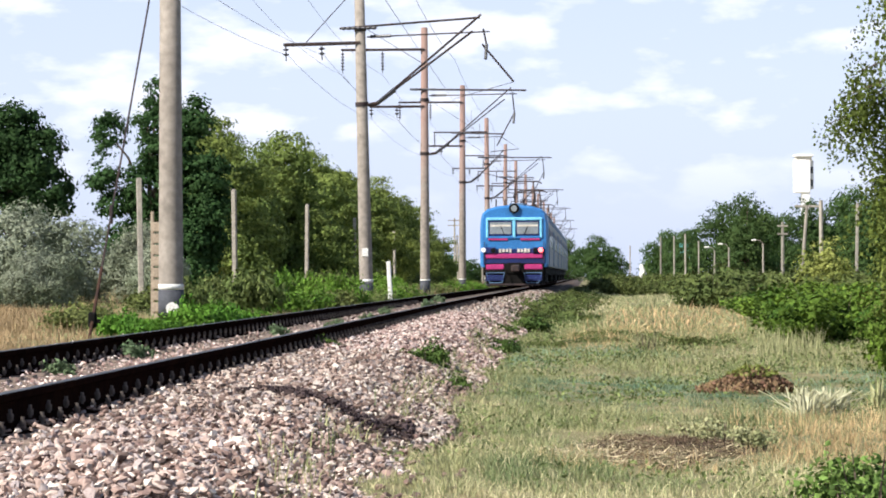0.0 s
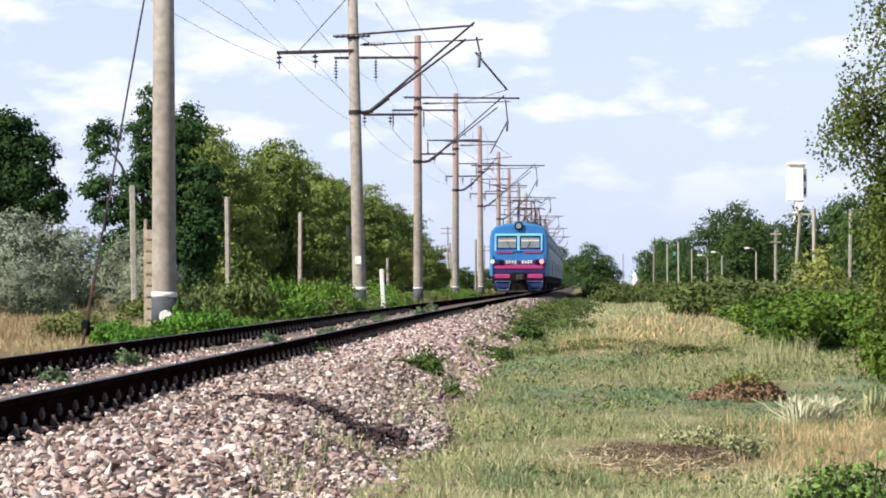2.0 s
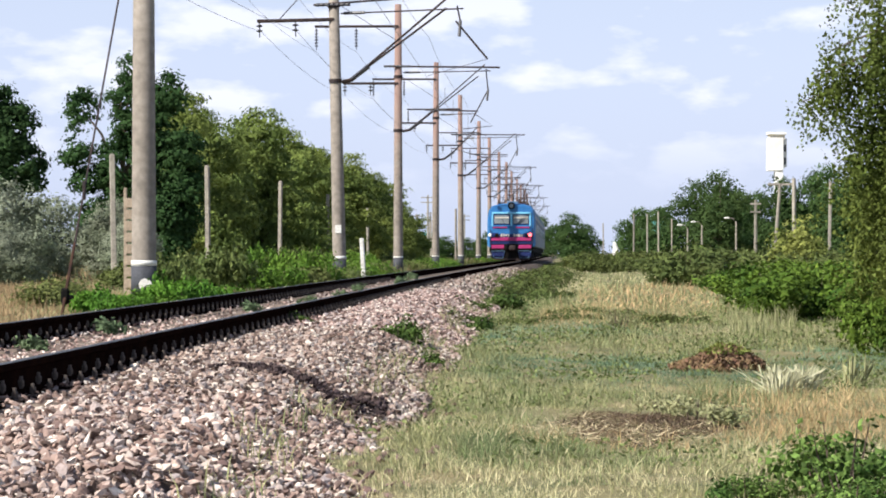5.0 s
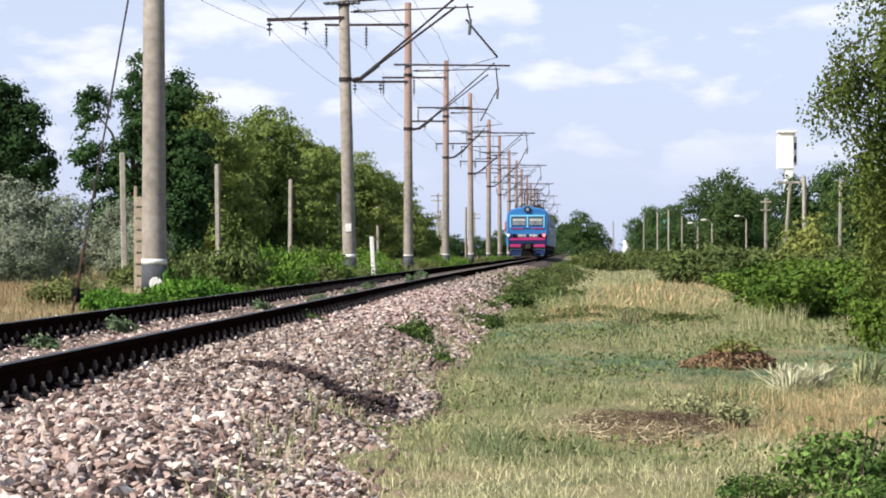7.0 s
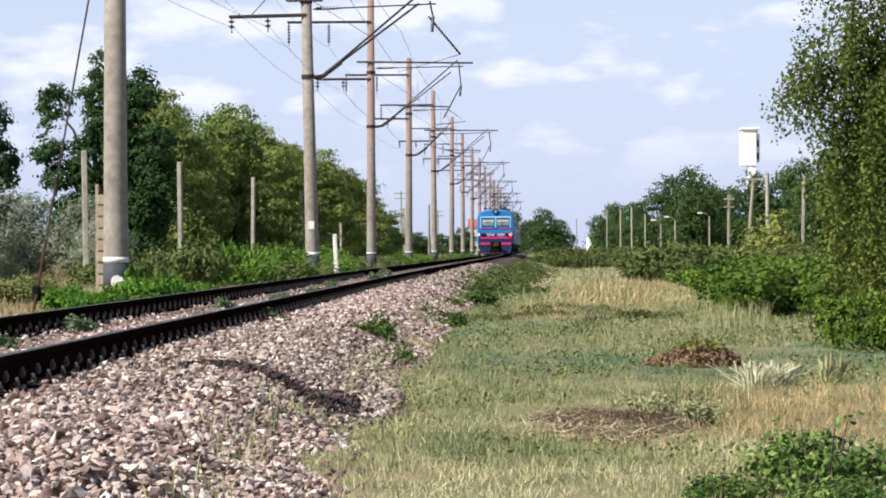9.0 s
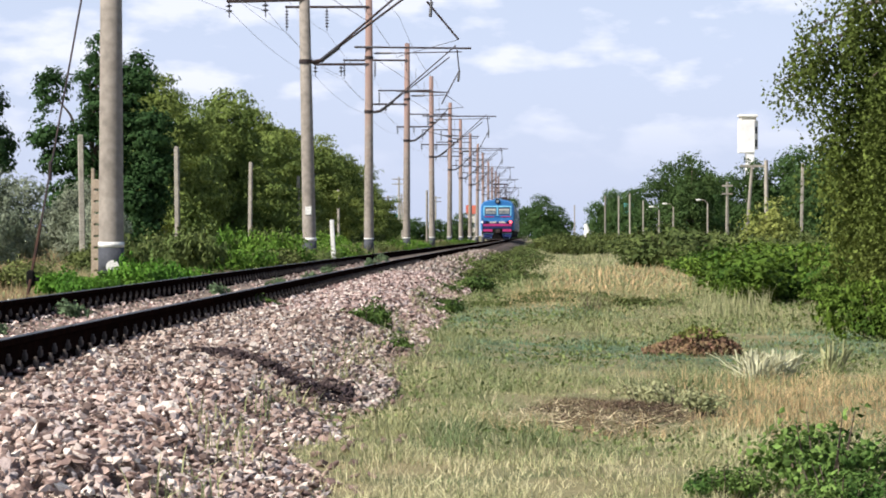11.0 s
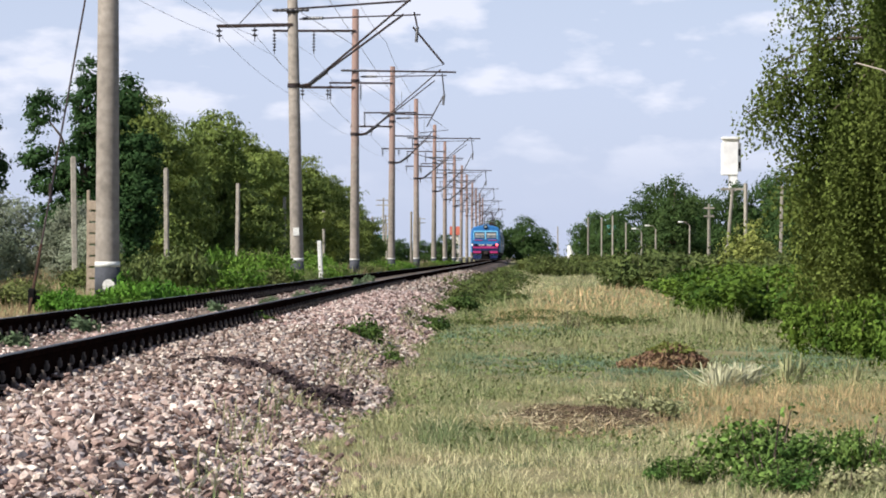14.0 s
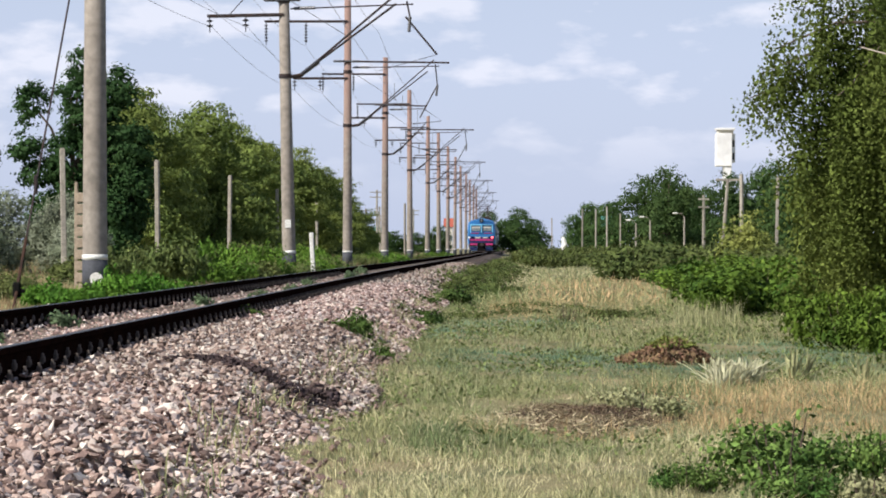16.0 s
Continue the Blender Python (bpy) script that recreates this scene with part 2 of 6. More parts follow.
M = dict(
    soil=mk("grassy_soil", (0.272, 0.224, 0.12), (0.104, 0.12, 0.048), 1.6, 0.95, 0.6, fine=14),
    stone=stone_mat(),
    bed=mk("ballast_fines", (0.09, 0.065, 0.053), (0.05, 0.036, 0.03), 2.0, 0.95, 0.8, fine=20),
    clinker=mk("dark_crushed_stone", (0.04, 0.03, 0.036), (0.085, 0.06, 0.056), 9.0, 0.9, 0.4, vary=0.4, gloss=0.2),
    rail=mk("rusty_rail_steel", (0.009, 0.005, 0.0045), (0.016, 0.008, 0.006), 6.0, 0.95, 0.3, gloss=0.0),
    rail_top=mk("polished_rail_steel", (0.12, 0.11, 0.105), (0.07, 0.06, 0.055), 3.0, 0.42, 0.05, metal=0.8),
    bolt=mk("oily_bolt_steel", (0.14, 0.12, 0.11), (0.08, 0.065, 0.058), 8.0, 0.6, 0.2, metal=0.2, gloss=0.2),
    sleeper=mk("dusty_concrete", (0.24, 0.19, 0.155), (0.15, 0.115, 0.095), 5.0, 0.9, 0.4, thing=0.15),
    mast=mk("weathered_mast_concrete", (0.315, 0.28, 0.245), (0.235, 0.207, 0.18), 1.2, 0.88, 0.12, fine=5),
    mast_red=mast_mat(),
    ladder=mk("tan_concrete", (0.42, 0.34, 0.26), (0.31, 0.25, 0.19), 3.0, 0.9, 0.2),
    post=mk("old_post_concrete", (0.36, 0.33, 0.28), (0.24, 0.22, 0.19), 2.0, 0.9, 0.3, thing=0.2),
    white=mk("white_paint", (0.80, 0.80, 0.77), (0.66, 0.65, 0.62), 3.0, 0.6, 0.1),
    band=mk("grey_base_paint", (0.065, 0.07, 0.085), (0.045, 0.05, 0.06), 3.0, 0.8, 0.1),
    iron=mk("dark_iron", (0.035, 0.03, 0.034), (0.06, 0.04, 0.036), 5.0, 0.7, 0.2, gloss=0.2),
    rust=mk("rusty_iron", (0.075, 0.04, 0.028), (0.04, 0.026, 0.022), 6.0, 0.9, 0.4, gloss=0.1),
    insulator=mk("glazed_insulator", (0.045, 0.045, 0.055), (0.075, 0.075, 0.085), 6.0, 0.35, 0.0),
    wire=mk("stranded_wire", (0.16, 0.15, 0.16), (0.11, 0.10, 0.11), 2.0, 0.5, 0.0, metal=0.4),
    blue=mk("blue_train_paint", (0.038, 0.20, 0.50), (0.03, 0.155, 0.41), 1.5, 0.38, 0.03),
    sky_blue=mk("pale_blue_paint", (0.22, 0.62, 0.90), (0.19, 0.55, 0.84), 2.0, 0.4, 0.03),
    navy=mk("dark_blue_paint", (0.015, 0.026, 0.125), (0.011, 0.02, 0.09), 2.0, 0.45, 0.05),
    crimson=mk("crimson_paint", (0.48, 0.040, 0.185), (0.38, 0.03, 0.15), 2.0, 0.45, 0.03),
    grey=mk("grey_side_paint", (0.30, 0.32, 0.35), (0.23, 0.25, 0.28), 1.0, 0.5, 0.05),
    roof=mk("train_roof_paint", (0.10, 0.20, 0.34), (0.08, 0.15, 0.26), 1.5, 0.6, 0.1),
    black=mk("sooty_black", (0.007, 0.007, 0.007), (0.013, 0.012, 0.011), 3.0, 0.9, 0.2, gloss=0.1),
    # the glass colour is lightened to carry the windows' grey-blue reflection
    glass=mk("reflection_tinted_glass", (0.27, 0.31, 0.34), (0.19, 0.22, 0.24), 2.0, 0.15, 0.0),
    tail_red=mk("lit_red_lens", (1.0, 0.10, 0.10), (1.0, 0.10, 0.10), 2.0, 0.3, 0.0, glow=4.0),
    tail_white=mk("lit_white_lens", (0.8, 0.8, 0.8), (0.8, 0.8, 0.8), 2.0, 0.3, 0.0, glow=0.25),
    bark=mk("grey_brown_bark", (0.16, 0.12, 0.09), (0.09, 0.07, 0.055), 4.0, 0.95, 0.8),
    birch_bark=mk("pale_birch_bark", (0.62, 0.56, 0.50), (0.36, 0.29, 0.25), 5.0, 0.8, 0.3),
    leaf_oak=leaf_mat("dark_leaves", (0.022, 0.056, 0.018), (0.042, 0.092, 0.030), 0.3),
    leaf_acacia=leaf_mat("light_acacia_leaves", (0.21, 0.262, 0.066), (0.12, 0.175, 0.046), 0.25, 0.35),
    leaf_far=leaf_mat("far_tree_leaves", (0.046, 0.09, 0.028), (0.07, 0.12, 0.036), 0.25),
    leaf_silver=leaf_mat("silvery_olive_leaves", (0.285, 0.315, 0.235), (0.14, 0.175, 0.105), 0.3),
    leaf_birch=leaf_mat("birch_leaves", (0.118, 0.155, 0.036), (0.066, 0.104, 0.022), 0.5),
    leaf_bush=leaf_mat("fresh_bush_leaves", (0.13, 0.228, 0.033), (0.078, 0.165, 0.024), 0.35, 1.2),
    leaf_fresh=leaf_mat("fresh_weed_leaves", (0.11, 0.235, 0.03), (0.055, 0.145, 0.02), 0.35, 1.5),
    leaf_thicket=leaf_mat("thicket_leaves", (0.13, 0.205, 0.03), (0.048, 0.10, 0.016), 0.4, 1.5),
    leaf_bramble=leaf_mat("bramble_leaves", (0.16, 0.24, 0.06), (0.05, 0.105, 0.024), 0.6, 3.0),
    leaf_cover=leaf_mat("ground_cover_leaves", (0.195, 0.242, 0.0936), (0.117, 0.164, 0.0585), 0.5, 2.0),
    straw=leaf_mat("loose_straw", (0.66, 0.58, 0.38), (0.52, 0.44, 0.28), 0.3, 2.0),
    leaf_sage=leaf_mat("sage_weed_leaves", (0.38, 0.37, 0.21), (0.25, 0.27, 0.13), 0.4, 3.0),
    leaf_dusty=leaf_mat("dusty_weed_leaves", (0.145, 0.204, 0.111), (0.102, 0.153, 0.0765), 0.5, 4.0),
    field_dry=leaf_mat("brown_field_grass", (0.36, 0.26, 0.155), (0.25, 0.18, 0.105), 0.25, 0.4),
    leaf_scrub=leaf_mat("scrub_leaves", (0.122, 0.148, 0.0468), (0.072, 0.108, 0.0324), 0.5, 0.3),
    leaf_ballast=leaf_mat("dark_weed_leaves", (0.085, 0.135, 0.032), (0.045, 0.085, 0.022), 0.4, 3.0),
    leaf_dull=leaf_mat("dull_weed_leaves", (0.165, 0.19, 0.062), (0.095, 0.13, 0.042), 0.35, 1.0),
    leaf_yellow=leaf_mat("yellowish_leaves", (0.27, 0.29, 0.08), (0.18, 0.22, 0.058), 0.3),
    leaf_pale=leaf_mat("woolly_pale_leaves", (0.60, 0.58, 0.42), (0.42, 0.44, 0.26), 0.3),
    grass=leaf_mat("meadow_grass", (0.40, 0.39, 0.205), (0.165, 0.215, 0.10), 0.42, 1.3),
    blue_grass=leaf_mat("bluish_grass", (0.205, 0.295, 0.195), (0.135, 0.22, 0.135), 0.35, 0.6),
    dry=leaf_mat("dry_grass", (0.62, 0.46, 0.255), (0.46, 0.335, 0.18), 0.4, 0.6),
    pale_dry=leaf_mat("pale_straw_grass", (0.62, 0.56, 0.36), (0.40, 0.38, 0.215), 0.4, 0.6),
    hay=mk("cut_hay", (0.18, 0.125, 0.078), (0.075, 0.052, 0.036), 2.0, 0.9, 0.2, vary=0.5),
    brown_leaf=mk("withered_leaves", (0.26, 0.17, 0.095), (0.12, 0.07, 0.043), 4.0, 0.85, 0.2, vary=0.5),
    teal=mk("teal_roof_paint", (0.10, 0.36, 0.36), (0.08, 0.28, 0.29), 1.0, 0.6, 0.1),
    plaster=mk("pale_plaster", (0.70, 0.66, 0.58), (0.58, 0.55, 0.49), 1.0, 0.85, 0.1),
    red_roof=mk("red_roof_tiles", (0.42, 0.11, 0.07), (0.32, 0.08, 0.06), 1.0, 0.8, 0.2),
    silo=mk("white_silo_paint", (0.86, 0.86, 0.86), (0.80, 0.80, 0.81), 0.1, 0.7, 0.0, fine=2.0),
)


def raw_mesh(name, verts, faces, mat, smooth=False):
    """One mesh from arrays of vertices (n, 3) and faces (m, k)."""
    verts, faces = np.asarray(verts, np.float32), np.asarray(faces, np.int32)
    me = bpy.data.meshes.new(name)
    m, k = faces.shape
    me.vertices.add(len(verts)), me.loops.add(m * k), me.polygons.add(m)
    me.vertices.foreach_set("co", verts.ravel())
    me.loops.foreach_set("vertex_index", faces.ravel())
    me.polygons.foreach_set("loop_start", np.arange(0, m * k, k, dtype=np.int32))
    me.polygons.foreach_set("loop_total", np.full(m, k, np.int32))
    me.polygons.foreach_set("use_smooth", np.full(m, smooth))
    me.update(calc_edges=True)
    me.materials.append(mat)
    return me


def part(name, bm, mat, parent=None, label="", smooth=False):
    """Links a bmesh (or a ready mesh) as one object under parent."""
    if isinstance(bm, bpy.types.Mesh):
        me = bm
    else:
        me = bpy.data.meshes.new(name)
        bmesh.ops.recalc_face_normals(bm, faces=bm.faces)
        bm.to_mesh(me)
        bm.free()
        me.materials.append(mat)
        if smooth:
            me.polygons.foreach_set("use_smooth", np.full(len(me.polygons), True))
    ob = new(name, me)
    ob.parent = parent
    return tagged(ob, label) if label else ob


def tube(bm, pts, radii, n=8, caps=True):
    pts = [Vector(p) for p in pts]
    radii = radii if isinstance(radii, (list, tuple)) else [radii] * len(pts)
    rings = []
    for i, p in enumerate(pts):
        d = (pts[min(i + 1, len(pts) - 1)] - pts[max(i - 1, 0)]).normalized()
        a = d.orthogonal().normalized() if abs(d.z) < 0.999 else Vector((1, 0, 0))
        b = d.cross(a)
        rings.append([bm.verts.new(p + (a * math.cos(q) + b * math.sin(q)) * radii[i]) for q in (2 * math.pi * j / n for j in range(n))])
    for r0, r1 in zip(rings, rings[1:]):
        for j in range(n):
            bm.faces.new((r0[j], r0[(j + 1) % n], r1[(j + 1) % n], r1[j]))
    if caps:
        bm.faces.new(rings[0][::-1])
        bm.faces.new(rings[-1])
    return bm


def box(bm, at, size, bevel=0.0, turn=None):
    r = bmesh.ops.create_cube(bm, size=1.0)
    m = Matrix.Translation(at) @ (turn or Matrix.Identity(4)) @ Matrix.Diagonal((*size, 1))
    bmesh.ops.transform(bm, matrix=m, verts=r["verts"])
    if bevel:
        es = list({e for v in r["verts"] for e in v.link_edges})
        bmesh.ops.bevel(bm, geom=es, offset=bevel, segments=1, affect="EDGES")
    return bm


def B():
    return bmesh.new()


def leaf_mesh(name, c, size, mat, up=0.3, aspect=0.55, seed=0, hang=0.0, flat=1.0, out=None, bias=1.6):
    """Leaves as folded four-cornered blades round the centres c; out: the way each leaf tends to face."""
    g = np.random.default_rng(seed)
    n = len(c)
    d = g.normal(size=(n, 3))
    d[:, 2] = d[:, 2] * flat - hang
    d /= np.linalg.norm(d, axis=1)[:, None]
    nor = g.normal(size=(n, 3))
    nor[:, 2] += up
    if out is not None:
        nor = nor * 0.8 + out * bias
        nor /= np.linalg.norm(nor, axis=1)[:, None] + 1e-6
        d = d - nor * (d * nor).sum(1)[:, None]
        d /= np.linalg.norm(d, axis=1)[:, None] + 1e-6
    s = np.cross(d, nor)
    s /= np.linalg.norm(s, axis=1)[:, None] + 1e-6
    size = (np.full(n, size) if np.isscalar(size) else size) * g.uniform(0.6, 1.3, n)
    L, W = d * size[:, None] * 0.5, s * size[:, None] * 0.5 * aspect
    lift = np.cross(d, s) * (size * 0.12)[:, None]
    v = np.stack([c - L, c + W * 1.0 + lift, c + L, c - W * 1.0 + lift], 1).reshape(-1, 3)
    f = np.arange(4 * n).reshape(n, 4)
    return raw_mesh(name, v, f, mat)


def blade_mesh(name, p, h, w, mat, lean=0.35, seed=0, bent=True):
    """Grass blades rooted at p that lean sideways; bent: in two pieces, else plain triangles."""
    g = np.random.default_rng(seed)
    n = len(p)
    a, la = g.uniform(0, 2 * math.pi, n), g.uniform(0, 2 * math.pi, n)
    side = np.stack([np.cos(a), np.sin(a), np.zeros(n)], 1) * (np.broadcast_to(w, n) * 0.5)[:, None]
    amount = np.abs(g.normal(0, lean, n)) * h
    off = np.stack([np.cos(la) * amount, np.sin(la) * amount, h], 1)
    if not bent:
        return raw_mesh(name, np.stack([p - side, p + side, p + off], 1).reshape(-1, 3), np.arange(3 * n).reshape(n, 3), mat)
    mid = p + off * np.array([0.35, 0.35, 0.6])
    v = np.stack([p - side, p + side, mid + side * 0.7, p + off, mid - side * 0.7], 1).reshape(-1, 3)
    i = np.arange(n)[:, None] * 5
    f = np.concatenate([i + np.array([[0, 1, 2]]), i + np.array([[0, 2, 4]]), i + np.array([[4, 2, 3]])])
    return raw_mesh(name, v, f, mat)


ICO_V = None


def ico():
    global ICO_V
    if ICO_V is None:
        bm = B()
        bmesh.ops.create_cube(bm, size=1.35)
        bm.verts.ensure_lookup_table()
        ICO_V = (np.array([v.co[:] for v in bm.verts]), np.array([[v.index for v in f.verts] for f in bm.faces]))
        bm.free()
    return ICO_V


def stone_mesh(name, p, r, mat, seed=0, plain=False, fine=False):
    """Broken angular stones of radius r round the points p."""
    g = np.random.default_rng(seed)
    v0, f0 = ico()
    if fine:
        bm = B()
        bmesh.ops.create_icosphere(bm, subdivisions=1, radius=0.95)
        bm.verts.ensure_lookup_table()
        v0, f0 = np.array([v.co[:] for v in bm.verts]), np.array([[v.index for v in q.verts] for q in bm.faces])
        bm.free()
    if plain:
        v0 = np.array([(1, 0, 0), (0, 1, 0), (-1, 0, 0), (0, -1, 0), (0, 0, 1), (0, 0, -1)], float)
        f0 = np.array([(0, 1, 4), (1, 2, 4), (2, 3, 4), (3, 0, 4), (1, 0, 5), (2, 1, 5), (3, 2, 5), (0, 3, 5)])
    n, k = len(p), len(v0)
    scale = g.uniform(0.6, 1.35, (n, 1, 3)) * np.array([1.25, 0.95, 0.56])
    v = v0[None] * scale * g.uniform(0.6, 1.3, (n, k, 1)) + g.normal(0, 0.12, (n, k, 3))
    a = g.uniform(0, 2 * math.pi, n)
    ca, sa = np.cos(a)[:, None], np.sin(a)[:, None]
    tilt = g.normal(0, 0.55, n)
    ct, st = np.cos(tilt)[:, None], np.sin(tilt)[:, None]
    x, y, z = v[..., 0], v[..., 1], v[..., 2]
    x, z = x * ct - z * st, x * st + z * ct
    x, y = x * ca - y * sa, x * sa + y * ca
    v = np.stack([x, y, z], -1) * r[:, None, None] + p[:, None]
    f = (f0[None] + (np.arange(n) * k)[:, None, None]).reshape(-1, f0.shape[1])
    return raw_mesh(name, v.reshape(-1, 3), f, mat)


# ---- the line of the track: it bends slowly to the right ----
TRACK_X, GAUGE = -3.58, 1.52


def bend(y):
    ramp = lambda c: (np.sqrt((y - c) ** 2 + 900.0) + (y - c)) / 2
    return 0.0085 * ramp(75.0) - 0.003 * ramp(230.0)


def heading(y):
    """Degrees about z of the track at y."""
    return -math.degrees(math.atan2(float(bend(y + 1) - bend(y - 1)), 2))


GROUND_Z = -0.5


def ground_height(x, y):
    """Height of the open ground; x is measured from the bent track line shifted to world x."""
    x, y = np.asarray(x, float), np.asarray(y, float)
    z = np.full(np.broadcast(x, y).shape, GROUND_Z)
    z = z + 0.03 * np.sin(x * 1.3 + 0.21 * y) * np.cos(0.33 * y - x * 0.4) * np.clip((y + 40) / 60, 0, 1)
    z = z + 0.02 * np.sin(2.9 * x + 1.1 * y) * np.sin(1.7 * y - 0.6 * x)
    return z


def make_ground():
    xs = np.concatenate([-np.geomspace(2500, 40, 22), np.linspace(-38, -8, 31), np.linspace(-7.5, 7.5, 61), np.linspace(8, 38, 31), np.geomspace(40, 2500, 22)])
    ys = np.concatenate([-np.geomspace(2500, 30, 16), np.linspace(-25, 5, 13), np.linspace(6, 60, 136), np.linspace(62, 200, 70), np.geomspace(206, 4500, 45)])
    X, Y = np.meshgrid(xs, ys)
    Z = ground_height(X, Y)
    nx = len(xs)
    i = (np.arange(len(ys) - 1)[:, None] * nx + np.arange(nx - 1)[None]).ravel()
    f = np.stack([i, i + 1, i + nx + 1, i + nx], 1)
    me = raw_mesh("ground", np.stack([X, Y, Z], -1).reshape(-1, 3), f, M["soil"], True)
    return tagged(new("ground", me), "dry summer meadow soil with sparse grass along the railway", "ground", kind="structure")


make_ground()


# ---- track ----
BED_PROFILE = [(-3.6, -0.62), (-2.55, -0.30), (-2.0, -0.24), (-1.45, -0.22), (-1.1, -0.2), (-0.65, -0.22), (0.65, -0.22), (0.95, -0.21), (1.22, -0.205), (1.42, -0.19),
               (1.85, -0.195), (2.08, -0.24), (2.38, -0.38), (2.72, -0.50), (2.95, -0.62)]


def bed_height(x, y=None):
    px, pz = zip(*BED_PROFILE)
    z = np.interp(x, px, pz)
    if y is not None:
        z = z + np.clip((np.abs(x) - 1.35) / 0.3, 0, 1) * (0.04 * np.sin(y * 0.72 - 0.4) + 0.03 * np.sin(y * 2.3 + x * 3) )
    return z


def make_bed():
    xs = np.linspace(-3.6, 2.95, 56)
    ys = np.concatenate([np.linspace(-40, 8, 20), np.linspace(8.5, 18.8, 40), np.linspace(19, 22, 60), np.linspace(22.3, 60, 130), np.linspace(61, 200, 90), np.linspace(204, 900, 90)])
    X, Y = np.meshgrid(xs, ys)
    Z = bed_height(X, Y) - 0.045
    nx = len(xs)
    i = (np.arange(len(ys) - 1)[:, None] * nx + np.arange(nx - 1)[None]).ravel()
    me = raw_mesh("ballast_bed", np.stack([X + TRACK_X + bend(Y), Y, Z], -1).reshape(-1, 3), np.stack([i, i + 1, i + nx + 1, i + nx], 1), M["bed"], True)
    return tagged(new("ballast_bed", me), "raised railway bed of crushed pinkish granite ballast", "ballast", kind="structure")


bed = make_bed()

RAIL_PROFILE = [(-0.075, -0.18), (0.075, -0.18), (0.075, -0.168), (0.02, -0.15), (0.009, -0.135), (0.009, -0.05), (0.036, -0.038), (0.037, -0.01),
                (0.030, -0.002), (-0.030, -0.002), (-0.037, -0.01), (-0.036, -0.038), (-0.009, -0.05), (-0.009, -0.135), (-0.02, -0.15), (-0.075, -0.168)]

track = tagged(new("railway_track"), "single railway track with rusty rails on concrete sleepers", "railway track")


def make_rail(side):
    ys = np.concatenate([np.linspace(-40, 90, 14), np.linspace(95, 900, 120)])
    verts, faces, k = [], [], len(RAIL_PROFILE)
    for y in ys:
        x = TRACK_X + side * GAUGE / 2 + bend(y) + side * 0.037
        verts += [(x + px, y, pz) for px, pz in RAIL_PROFILE]
    for i in range(len(ys) - 1):
        for j in range(k):
            faces.append((i * k + j, i * k + (j + 1) % k, (i + 1) * k + (j + 1) % k, (i + 1) * k + j))
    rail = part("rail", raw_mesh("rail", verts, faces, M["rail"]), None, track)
    top_v, top_f = [], []
    for y in ys:
        x = TRACK_X + side * GAUGE / 2 + bend(y) + side * 0.037
        top_v += [(x - 0.029, y, -0.0015), (x - 0.022, y, 0.0), (x + 0.022, y, 0.0), (x + 0.029, y, -0.0015)]
    for i in range(len(ys) - 1):
        for j in range(3):
            top_f.append((i * 4 + j, i * 4 + j + 1, i * 4 + j + 5, i * 4 + j + 4))
    part("running_surface", raw_mesh("running_surface", top_v, top_f, M["rail_top"]), None, rail, "polished steel running surface")


make_rail(-1)
make_rail(1)

# ---- masts of the overhead line ----
MAST_Y = [62.0, 100.4, 141.0, 184.0, 222.0, 266.0, 305.0, 346.0, 386.0, 429.0, 471.0, 513.0, 555.0, 597.0]


def mast_x(y):
    if y < 70:
        return -8.05
    return (-6.76 if y < 150 else -6.62) - (0.22 if 180 < y < 190 else 0) + 0.0075 * (math.sqrt((y - 130) ** 2 + 625) + y - 130) / 2


def string_insulator(bm, top, n, r=0.09, step=0.14):
    x, y, z = top
    tube(bm, [(x, y, z + 0.1), (x, y, z - n * step - 0.1)], 0.02, 5)
    for i in range(n):
        c = z - i * step
        tube(bm, [(x, y, c), (x, y, c - 0.05), (x, y, c - 0.09)], [0.03, r, 0.035], 8)


